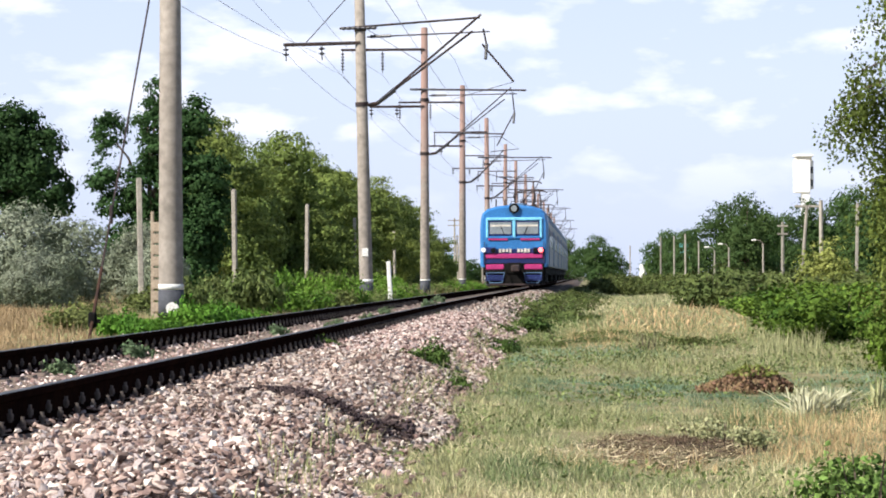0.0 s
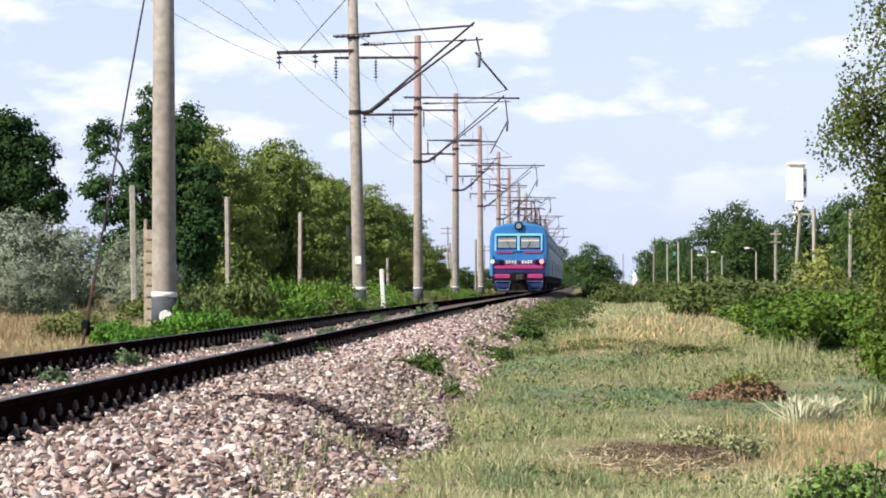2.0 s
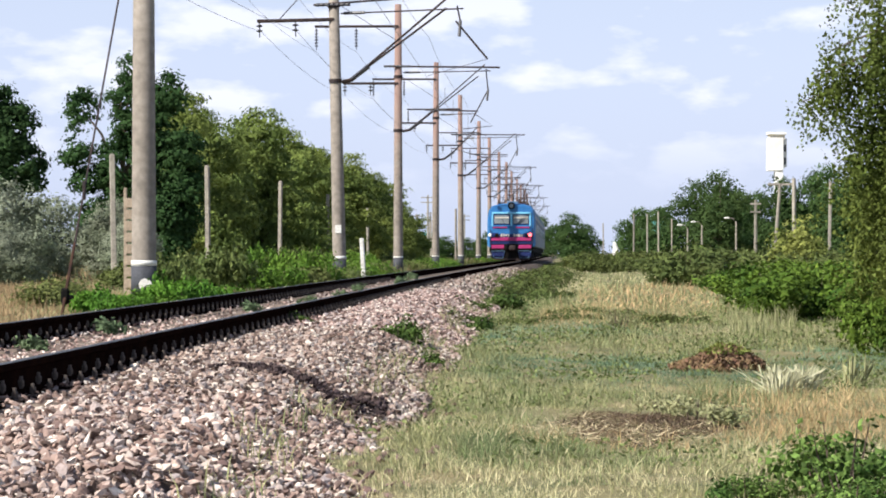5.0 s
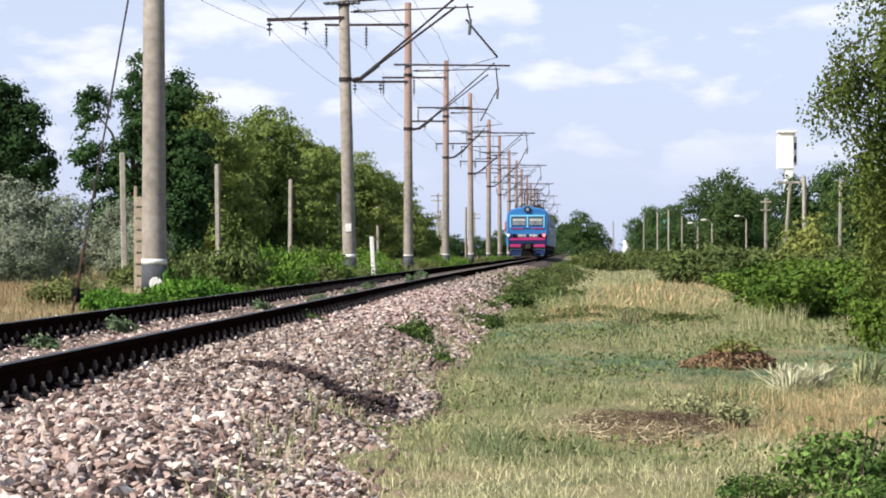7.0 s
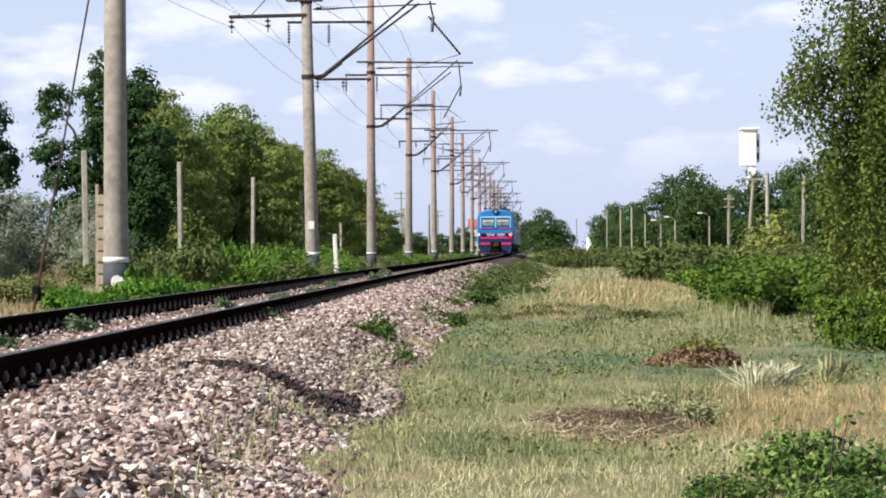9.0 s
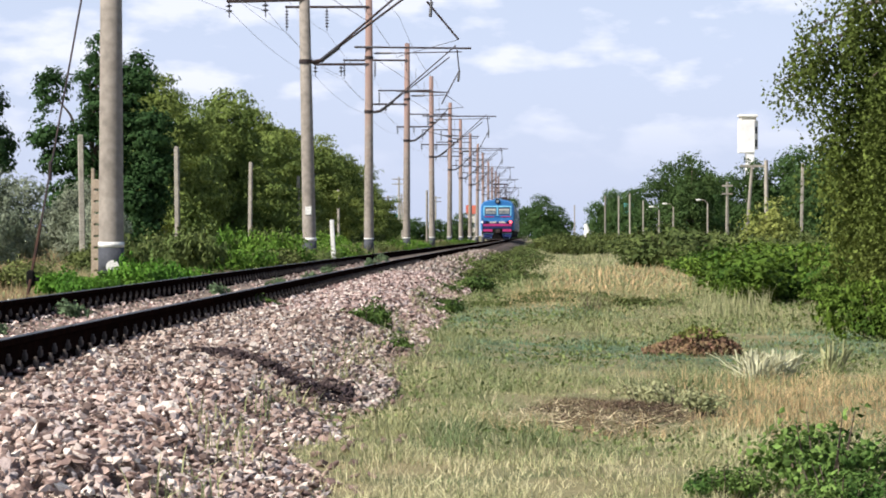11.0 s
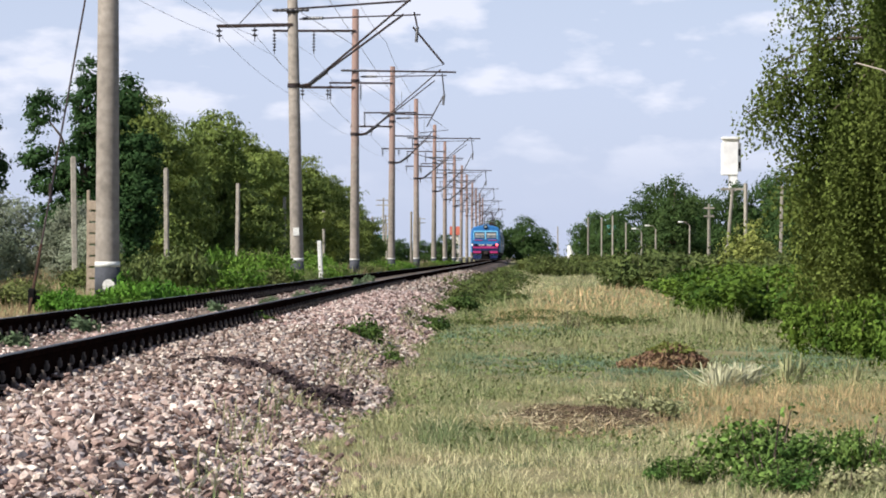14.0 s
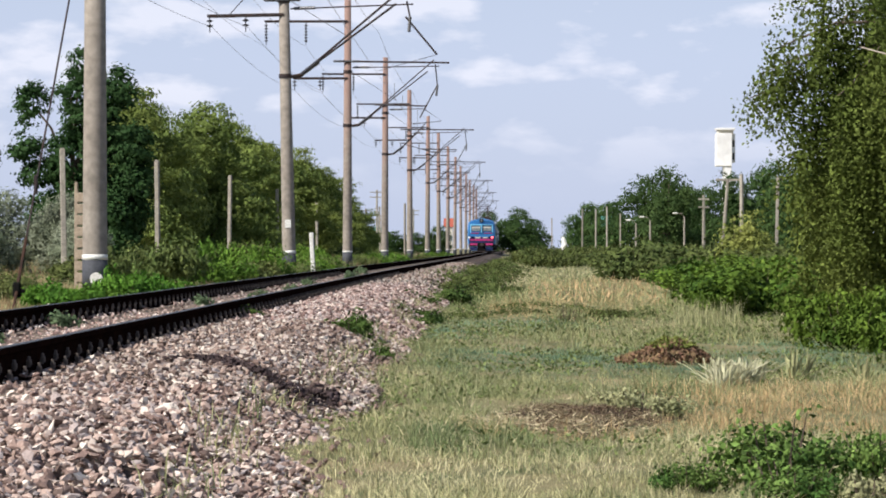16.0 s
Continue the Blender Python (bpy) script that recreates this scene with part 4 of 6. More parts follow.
def make_tree(name, height, width, low, mat, leaf, n, per, seed, bark="bark", spread=0.28, lobes=None, aspect=0.6, thin=0.7):
    g = np.random.default_rng(seed)
    tree = new(name)
    r = height * 0.022
    trunk = tube(B(), [(0, 0, -0.3), (0.05, 0, height * 0.2), (0.1, 0.1, height * 0.5), (0, 0, height * 0.85)], [r * 1.3, r, r * 0.65, r * 0.15], 10)
    lobes = lobes or make_lobes(g, height, width, low)
    for lb in lobes[:9]:
        s = Vector((0.05, 0.05, max(low * 0.7, lb[2] * 0.55)))
        e = Vector(lb[:3])
        mid = s.lerp(e, 0.5) + Vector((0, 0, 0.06 * height))
        tube(trunk, [s, mid, e], [r * 0.45, r * 0.3, r * 0.1], 6)
    part("trunk", trunk, M[bark], tree, smooth=True)
    c, o = clump_points(g, lobes, n, per, spread, thin=thin)
    c, o = c[c[:, 2] > 0.05], o[c[:, 2] > 0.05]
    part("crown", leaf_mesh("crown", c, leaf, M[mat], seed=seed, aspect=aspect, out=o), None, tree)
    return tree


def put(tree, x, y, label, category="tree", group="", turn=0, s=1.0, sz=None, z=GROUND_Z):
    tree.matrix_basis = pose(x, y, z, 0, 0, turn) @ Matrix.Diagonal((s, s, sz or s, 1))
    return tagged(tree, label, category, group)


def again(tree, x, y, turn, s, sz=None, z=GROUND_Z):
    keep = tree.scale.copy()
    tree.scale = (1, 1, 1)
    t = copy_thing(tree, pose(x, y, z, 0, 0, turn) @ Matrix.Diagonal((s, s, sz or s, 1)))
    tree.scale = keep
    return t


# two dark broad-leaved trees on the field side
put(make_tree("broadleaf_tree", 8.7, 5.2, 0.6, "leaf_oak", 0.20, 1150, 34, 11, spread=0.17, lobes=[
    (0.5, 0, 8.7, 0.6, 0.7, 0.9), (0.3, 0, 7.5, 0.8, 0.9, 0.9), (2.0, 0.3, 7.7, 0.75, 0.9, 1.0), (-1.7, 0, 7.2, 0.65, 0.8, 1.0), (-1.9, 0, 5.3, 0.75, 0.8, 0.55),
    (0.9, 0, 6.2, 1.3, 1.2, 1.0), (2.3, 0, 5.3, 1.15, 1.1, 1.0), (2.6, 0, 3.9, 1.0, 1.0, 1.2), (0.2, 0, 4.7, 1.5, 1.3, 1.1), (-1.4, 0, 4.1, 0.9, 0.9, 0.6),
    (2.0, 0, 2.6, 1.3, 1.3, 1.3), (0.3, 0, 2.9, 1.5, 1.3, 1.2), (-1.0, 0, 2.6, 1.0, 1.0, 0.8), (1.5, 0, 1.4, 1.4, 1.2, 1.1), (-0.4, 0, 1.5, 1.2, 1.1, 1.0)]),
    -17.8, 130, "dark green broad-leaved tree with ragged upright crown", group="trees by the field")
put(make_tree("broadleaf_tree", 7.2, 5.0, 2.2, "leaf_oak", 0.20, 900, 30, 12, spread=0.18, lobes=[
    (0, 0, 6.7, 1.2, 1.2, 1.1), (1.0, 0, 5.9, 1.1, 1.1, 1.1), (-1.2, 0, 6.0, 1.2, 1.2, 1.1), (1.5, 0, 4.6, 1.0, 1.0, 0.9), (0.2, 0, 4.8, 1.4, 1.3, 1.0), (-1.6, 0, 4.6, 1.3, 1.2, 0.9), (0.8, 0, 3.7, 1.1, 1, 0.7), (2.0, 0, 3.9, 0.6, 0.6, 0.5)]),
    -21.9, 120, "dark green broad-leaved tree above silvery bushes", group="trees by the field")

# acacia grove
acacia_a = make_tree("acacia_tree", 8.6, 7.0, 0.4, "leaf_acacia", 0.23, 1250, 30, 21, spread=0.27, aspect=0.5, thin=0.42)
acacia_b = make_tree("acacia_tree", 8.0, 7.5, 0.3, "leaf_acacia", 0.235, 1250, 30, 22, spread=0.28, aspect=0.5, thin=0.42)
GROVE = "acacia grove"
put(acacia_a, -18.6, 163, "light green acacia tree in a dense grove", group=GROVE, turn=20, s=1.05, sz=1.15)
put(acacia_b, -17.3, 184, "light green acacia tree in a dense grove", group=GROVE, turn=200, s=1.08, sz=1.28)
for i, (src, x, y, s, sz) in enumerate((
        (acacia_a, -20.8, 178, 0.95, 1.1), (acacia_b, -19.5, 176, 1.0, 1.2), (acacia_a, -16.3, 200, 1.05, 1.1), (acacia_b, -15.6, 216, 1.1, 1.10),
        (acacia_a, -15.0, 236, 1.0, 1.03), (acacia_b, -14.6, 254, 1.0, 1.02), (acacia_a, -13.9, 272, 0.95, 0.86), (acacia_b, -19.5, 210, 1.2, 1.15),
        (acacia_a, -18.5, 240, 1.15, 1.1), (acacia_b, -17.8, 262, 1.1, 1.05), (acacia_a, -13.4, 292, 0.85, 0.72), (acacia_b, -16.0, 290, 1.0, 0.9))):
    again(src, x, y, 37 * i, s, sz)

# silvery wild olive bushes
silver_a = make_tree("olive_bush", 3.4, 4.0, 0.0, "leaf_silver", 0.12, 700, 26, 31, spread=0.16)
put(silver_a, -16.8, 96, "silvery grey-green wild olive bush", "bush", "olive bushes")
for i, (x, y, s, sz) in enumerate(((-19.5, 100, 1.0, 1.05), (-14.6, 104, 0.85, 0.85), (-17.6, 108, 1.1, 0.9), (-22, 106, 1.2, 1.1), (-13.2, 100, 0.6, 0.65), (-15.6, 90, 0.6, 0.55))):
    again(silver_a, x, y, 70 * i, s, sz)

# distant trees beyond the train and along the houses
far_a = make_tree("far_tree", 8.0, 8.0, 0.2, "leaf_far", 0.34, 620, 18, 41, spread=0.33)
far_b = make_tree("far_tree", 10.0, 8.0, 0.8, "leaf_far", 0.34, 650, 18, 42, spread=0.33)
FAR = "distant trees"
put(far_a, 3.6, 455, "distant dark green tree with rounded crown", group=FAR, s=0.88, sz=0.88)
put(far_b, 16.5, 335, "distant dark green tree with rounded crown", group=FAR, s=0.9, sz=0.93)
for i, (src, x, y, s, sz) in enumerate((
        (far_a, 6.0, 470, 0.8, 0.7), (far_a, 13.0, 425, 0.8, 0.92), (far_a, 14.4, 430, 0.8, 0.9), (far_b, 15.2, 400, 0.8, 0.72), (far_b, 18.8, 330, 0.95, 1.02),
        (far_b, 20.2, 338, 0.9, 0.9), (far_a, 22.5, 345, 1.0, 1.0), (far_b, 20.0, 262, 0.75, 0.78), (far_a, 22.6, 262, 0.8, 0.95), (far_b, 24.5, 250, 0.9, 0.9),
        (far_a, 14.6, 375, 0.75, 0.85), (far_a, -0.5, 640, 1.2, 1.1), (far_b, 28.0, 300, 1.1, 1.0), (far_a, 18.0, 190, 0.6, 0.6), (far_b, 23.0, 215, 0.8, 0.75), (far_a, 16.5, 160, 0.5, 0.5),
        (far_a, -12.5, 380, 0.8, 0.4), (far_b, -16.0, 400, 0.9, 0.42), (far_a, -20.0, 420, 1.0, 0.5), (far_b, -11.0, 460, 0.8, 0.35), (far_a, -26.0, 330, 1.3, 0.8),
        (far_b, -40.0, 300, 1.3, 0.8), (far_a, -9.0, 520, 0.7, 0.6), (far_b, 40.0, 420, 1.0, 0.9))):
    again(src, x, y, 53 * i, s, sz)


def birch():
    """A weeping birch: arching limbs, and strands of small leaves that hang to the ground."""
    g, g2 = np.random.default_rng(51), np.random.default_rng(53)
    tree = new("birch_tree")
    wood = tube(B(), [(0, 0, -0.3), (0.05, 0, 1.5), (-0.05, 0.1, 4.0), (0, 0, 7.5)], [0.16, 0.13, 0.09, 0.02], 10)
    part("trunk", wood, M["birch_bark"], tree, smooth=True)
    leaves, limbs = [], B()
    for i in range(84):
        a = g.uniform(0, 2 * math.pi)
        z0 = g.uniform(1.3, 6.6)
        reach = g.uniform(1.8, 2.55) * (1.02 - (0.11 * max(z0 - 4.6, 0) + 0.05 * max(3.0 - z0, 0)))
        if i < 3:
            a, z0, reach = math.pi + 0.12 * (i - 1), 2.6 + 0.25 * i, 2.85 - 0.12 * i
        d = Vector((math.cos(a), math.sin(a), 0))
        rise = g.uniform(0.2, 1.0) if i > 2 else 0.4
        pts = [Vector((0, 0, z0)), d * reach * 0.35 + Vector((0, 0, z0 + rise)), d * reach * 0.75 + Vector((0, 0, z0 + rise * 0.9)), d * reach + Vector((0, 0, z0 + rise * 0.2))]
        tube(limbs, pts, [0.04, 0.028, 0.016, 0.006], 5)
        for q in range(26):
            t = g.uniform(0.42, 1.0)
            k = min(int(t * 3), 2)
            p = pts[k].lerp(pts[k + 1], t * 3 - k)
            ln = min(g.uniform(0.6, 2.6) if i > 2 else g.uniform(0.2, 0.55), p.z + 0.1)
            m = int(ln * 92)
            s = np.linspace(0, 1, m)
            sway = g.normal(0, 0.10, 2) * ln
            out = np.array([d.x, d.y]) * g.uniform(0.0, 0.2)
            strand = np.stack([p.x + (sway[0] + out[0]) * s ** 1.3, p.y + (sway[1] + out[1]) * s ** 1.3, p.z - ln * s], 1)
            leaves.append(strand + g.normal(0, 0.055, strand.shape))
            leaves.append(strand[::5] + g2.normal(0, 0.07, strand[::5].shape))
    part("limb_frame", limbs, M["bark"], tree, smooth=True)
    pale = tube(B(), [(0, 0, 2.0), (-1.0, -1.9, 2.35), (-1.35, -2.4, 2.65), (-1.65, -2.5, 2.98), (-1.95, -2.5, 3.06)], [0.05, 0.02, 0.014, 0.01, 0.005], 7)
    tube(pale, [(-1.15, -2.1, 2.48), (-1.25, -2.5, 3.0), (-1.2, -2.5, 3.6)], [0.014, 0.01, 0.005], 6)
    part("bare_branch", pale, M["birch_bark"], tree, "pale bare branch", True)
    c = np.concatenate(leaves)
    c = c[c[:, 2] > 0.02]
    part("crown", leaf_mesh("crown", c, 0.047, M["leaf_birch"], seed=52, aspect=0.75, hang=0.8), None, tree)
    return tree


put(birch(), 5.6, 33.0, "weeping birch with long hanging leafy twigs", "tree")


def make_bush(name, rx, ry, h, mat, leaf, n, seed, lumps=7, spread=0.1, aspect=0.6, per=12):
    g = np.random.default_rng(seed)
    bush = new(name)
    lobes = [(g.uniform(-0.6, 0.6) * rx, g.uniform(-0.6, 0.6) * ry, h * g.uniform(0.2, 0.62), rx * g.uniform(0.3, 0.5), ry * g.uniform(0.3, 0.5), h * g.uniform(0.25, 0.4)) for _ in range(lumps)]
    lobes += [(g.uniform(-0.7, 0.7) * rx, g.uniform(-0.7, 0.7) * ry, h * g.uniform(0.7, 1.0), rx * 0.12, ry * 0.1, h * 0.14) for _ in range(lumps // 2)]
    stems = B()
    for lb in lobes:
        tube(stems, [(lb[0] * 0.3, lb[1] * 0.3, -0.1), (lb[0] * 0.8, lb[1] * 0.8, lb[2] * 0.7), (lb[0], lb[1], lb[2] + lb[5] * 0.7)], [0.008, 0.006, 0.002], 4)
    tagged(part("stem", stems, M["bark"], bush, "thin brown twigs"), kind="stuff")
    c, o = clump_points(g, lobes, n, per, spread, 0.35)
    c, o = c[c[:, 2] > 0.0], o[c[:, 2] > 0.0]
    part("foliage", leaf_mesh("foliage", c, leaf, M[mat], up=0.35, seed=seed, aspect=aspect, out=o, bias=1.1), None, bush)
    return bush


# green thicket beside the meadow
thicket = make_bush("thicket_bush", 0.95, 1.6, 1.05, "leaf_thicket", 0.11, 520, 61, 14, 0.075)
TH = "thicket beside the meadow"
put(thicket, 4.0, 47.5, "fresh green leafy thicket bush", "bush", TH, sz=0.8)
for i, (x, y, s, sz) in enumerate(((4.7, 44, 1.0, 1.0), (4.2, 50, 1.1, 1.0), (5.4, 47, 1.1, 1.1), (4.0, 54, 1.0, 1.0), (4.8, 55, 1.1, 1.05), (5.9, 53, 1.2, 1.1), (4.6, 61, 1.1, 0.9),
                                   (5.2, 62, 1.3, 1.1), (6.6, 60, 1.3, 1.1), (5.6, 41, 0.9, 0.85), (6.2, 44, 1.0, 1.0), (5.0, 69, 1.1, 0.8), (5.8, 70, 1.3, 1.0), (7.4, 68, 1.3, 1.1), (6.9, 50, 1.2, 1.2),
                                   (3.65, 27.5, 0.55, 0.85), (3.35, 30.6, 0.5, 0.8), (4.1, 25.6, 0.6, 0.95), (4.3, 29, 0.7, 0.9), (5.5, 78, 1.2, 0.8), (6.4, 80, 1.3, 1.0), (8.2, 78, 1.4, 1.1))):
    again(thicket, x + 0.25, y, 61 * i, s, sz * 0.8)

# scrub farther out
scrub = make_bush("scrub_bush", 1.6, 2.2, 1.3, "leaf_scrub", 0.23, 200, 62, 10, 0.17, per=9)
SC = "scrub along the line"
put(scrub, 4.6, 96, "dull green scrub bush in dry grass", "bush", SC)
g = np.random.default_rng(63)
for i in range(110):
    y = 92 + 230 * (i / 110)
    lo, hi = (1.6 + y * 0.024 if y < 158 else TRACK_X + float(bend(y)) + 5.2), y * 0.122
    again(scrub, lo + (hi - lo) * g.uniform(0, 1), y, g.uniform(0, 360), g.uniform(0.7, 1.15), g.uniform(0.55, 1.0))
for i in range(34):
    y = 162 + 150 * (i / 34)
    again(scrub, TRACK_X + float(bend(y)) + 4.6 + 5.0 * g.uniform(0, 1), y, g.uniform(0, 360), g.uniform(0.7, 1.0), g.uniform(0.3, 0.5))
for i in range(26):
    y = 150 + 300 * (i / 26)
    again(scrub, g.uniform(-30, -11.5) + float(bend(y)), y, g.uniform(0, 360), g.uniform(0.8, 1.4), g.uniform(0.6, 1.1))
yellow = put(make_bush("yellow_bush", 1.0, 1.0, 2.3, "leaf_yellow", 0.12, 520, 64, 8, 0.12), 8.1, 100, "yellow-green bush among posts", "bush")

# weeds on the field side of the track
weed = make_bush("weed_clump", 0.9, 1.4, 0.8, "leaf_bush", 0.11, 330, 65, 14, 0.09)
WD = "weeds beyond the track"
put(weed, -6.9, 54, "bright green weeds at the foot of the mast", "weeds", WD, sz=0.42)
fresh = make_bush("fresh_weed_clump", 0.6, 0.7, 0.42, "leaf_fresh", 0.095, 260, 166, 12, 0.07)
put(fresh, -7.2, 53.4, "bright fresh green weeds before the mast foot", "weeds", "fresh weeds before the mast", sz=0.8)
for i, (x, y, s, sz) in enumerate(((-7.75, 53.0, 0.7, 1.0), (-6.55, 54.2, 0.9, 1.4), (-7.3, 52.4, 0.7, 0.8), (-6.1, 55.5, 0.8, 1.1))):
    again(fresh, x, y, 71 * i, s, sz)
dull_weed = make_bush("dull_weed_clump", 0.9, 1.5, 0.7, "leaf_dull", 0.10, 300, 165, 14, 0.1)
put(dull_weed, -9.3, 60, "dull olive weeds among dry field grass", "weeds", "dull weeds beyond the track", sz=0.8)
for i, (x, y, s, sz) in enumerate(((-7.5, 55.5, 0.8, 0.36), (-6.4, 57, 0.9, 0.55), (-7.0, 60, 0.9, 0.6), (-7.2, 76, 1.0, 0.95), (-6.3, 80, 1.0, 1.0), (-7.7, 84, 1.1, 0.8), (-6.6, 88, 0.8, 1.5), (-5.9, 92, 0.9, 0.9),
                                   (-8.3, 92, 0.8, 1.6), (-7.1, 98, 1.2, 0.8), (-9.4, 86, 0.9, 1.5), (-8.8, 102, 1.3, 1.1), (-6.4, 108, 1.1, 0.9), (-7.4, 116, 1.2, 1.0), (-9.5, 112, 1.3, 1.1), (-6.9, 126, 1.2, 1.0),
                                   (-10.8, 98, 1.2, 0.9), (-8.6, 132, 1.3, 1.5), (-10.5, 122, 1.3, 1.0), (-6.7, 148, 1.3, 1.0), (-8.9, 152, 1.4, 1.1), (-6.3, 166, 1.2, 0.9), (-8.4, 176, 1.4, 1.0), (-6.0, 192, 1.2, 0.9), (-7.6, 205, 1.5, 1.0), (-5.8, 230, 1.4, 0.9), (-5.2, 262, 1.4, 0.9))):
    again(dull_weed if i % 3 == 1 else weed, x, y, 47 * i, s, sz)

for i in range(16):
    again(scrub, -6.9 - g.uniform(0, 5.5), 74 + 5.5 * i, g.uniform(0, 360), g.uniform(0.4, 0.75), g.uniform(0.5, 1.0))

# low weeds in the ballast and on the bank
small = make_bush("ballast_weed", 0.22, 0.35, 0.24, "leaf_ballast", 0.045, 150, 66, 6, 0.035)
SW = "weeds in the ballast"
put(small, -1.38, 29.6, "small dark green weed growing in the ballast", "weeds", SW, z=-0.33, s=1.05)
for i, (x, y, s, sz, z) in enumerate(((-1.05, 27.0, 0.9, 0.8, -0.5), (-2.58, 33.0, 0.8, 0.5, -0.2), (-1.1, 44, 1.5, 1.0, -0.5),
                                      (-1.3, 53, 1.8, 1.2, -0.5), (-0.9, 58, 2.0, 1.3, -0.5), (-1.0, 41, 1.0, 0.8, -0.5), (-2.6, 47, 0.7, 0.4, -0.26), (-2.4, 58, 0.8, 0.5, -0.26))):
    again(small, x, y, 59 * i, s, sz, z)
bank = make_bush("bank_weed", 0.6, 1.5, 0.36, "leaf_scrub", 0.075, 130, 69, 12, 0.08)
put(bank, -0.85, 68, "dull green weeds on the railway bank", "weeds", "weeds on the bank")
for i, (x, y, s, sz) in enumerate(((-1.55, 76, 0.8, 0.9), (-1.6, 86, 0.9, 1.0), (-1.4, 97, 1.0, 1.1), (-1.5, 108, 1.0, 1.1), (-1.2, 119, 1.1, 1.1), (-0.6, 76, 1.1, 1.1), (-0.9, 84, 1.1, 1.2), (-0.3, 71, 0.9, 0.8), (-0.5, 95, 1.2, 1.1), (-0.2, 88, 1.0, 0.9), (0.2, 104, 1.2, 0.9), (-0.4, 112, 1.3, 1.1), (0.0, 125, 1.4, 1.1), (0.2, 140, 1.5, 1.1),
                                   (0.4, 48, 0.6, 0.35), (0.1, 51, 0.6, 0.35), (1.3, 50, 0.7, 0.4), (0.8, 54, 0.6, 0.35), (1.9, 47, 0.6, 0.4), (0.9, 37, 0.5, 0.3), (-0.5, 46, 0.5, 0.3))):
    again(bank, x, y, 67 * i, s, sz)
for i in range(44):
    y = 62 + 4.4 * i
    again(bank, TRACK_X + float(bend(y)) + g.uniform(2.55, 3.6), y, g.uniform(-25, 25), g.uniform(0.8, 1.2), g.uniform(0.4, 0.75))
between = make_bush("track_weed", 0.17, 0.22, 0.24, "leaf_dusty", 0.05, 55, 67, 5, 0.03)
put(between, -4.05, 29.0, "grey-green dusty weed between the rails", "weeds", "weeds between the rails", z=-0.26)
for i, (x, y, s) in enumerate(((-3.8, 40.5, 0.9), (-4.0, 24.2, 0.8), (-3.5, 46, 0.9), (-3.7, 62, 1.0), (-3.4, 75, 1.2), (-3.8, 90, 1.2), (-3.6, 55, 0.8))):
    again(between, x, y, 80 * i, s, s, -0.26)

# bramble in the foreground
bramble = make_bush("bramble_bush", 0.5, 0.5, 0.34, "leaf_bramble", 0.042, 210, 68, 13, 0.042, 0.7, 10)
put(bramble, 1.27, 13.4, "low leafy bramble at the meadow edge", "bush", "brambles", s=0.9, sz=0.95)
for i, (x, y, s, sz) in enumerate(((1.72, 13.5, 0.55, 0.8), (0.85, 13.1, 0.45, 0.45), (1.25, 12.6, 0.6, 0.5))):
    again(bramble, x, y, 90 * i + 40, s, sz)


# ---- grasses ----
def scatter(seed, n, y0, y1, x0, x1, power=1.0):
    """Points over a wedge that widens with distance: x from x0(y) to x1(y)."""
    g = np.random.default_rng(seed)
    y = y0 + (y1 - y0) * g.uniform(0, 1, n) ** power
    a, b = x0(y), x1(y)
    x = a + (b - a) * g.uniform(0, 1, n)
    return x, y, g


def patch(x, y, spots):
    """How far (0 to 1) points lie inside soft ellipses (x, y, rx, ry)."""
    v = np.zeros(len(x))
    for cx, cy, rx, ry in spots:
        v = np.maximum(v, np.clip(1.6 - 1.2 * np.sqrt(((x - cx) / rx) ** 2 + ((y - cy) / ry) ** 2), 0, 1))
    return v


DRY_SPOTS = [(2.1, 19.6, 1.35, 2.9), (1.6, 62, 1.2, 16), (2.4, 75, 1.6, 22), (0.9, 18.0, 0.9, 1.2), (3.6, 21.5, 1.0, 2.0), (0.4, 52, 0.7, 8), (3.4, 88, 1.6, 14)]
BLUE_SPOTS = [(0.6, 28.5, 1.3, 4.5), (1.6, 26.5, 1.0, 2.0), (3.0, 30, 1.2, 4), (0.3, 42, 1.2, 5), (-0.5, 37, 0.5, 3)]
PALE_SPOTS = [(1.5, 16.2, 0.9, 1.6), (-0.2, 12.8, 1.7, 2.4), (0.6, 110, 0.8, 25)]
BARE_SPOTS = [(0.62, 19.0, 0.75, 2.3), (1.62, 28.8, 0.4, 0.8), (1.85, 23.2, 0.25, 0.5)]


def bank_edge(y):
    return TRACK_X + bend(y) + 2.45 + 0.1 * np.sin(y * 0.7) + 0.07 * np.sin(y * 2.1)


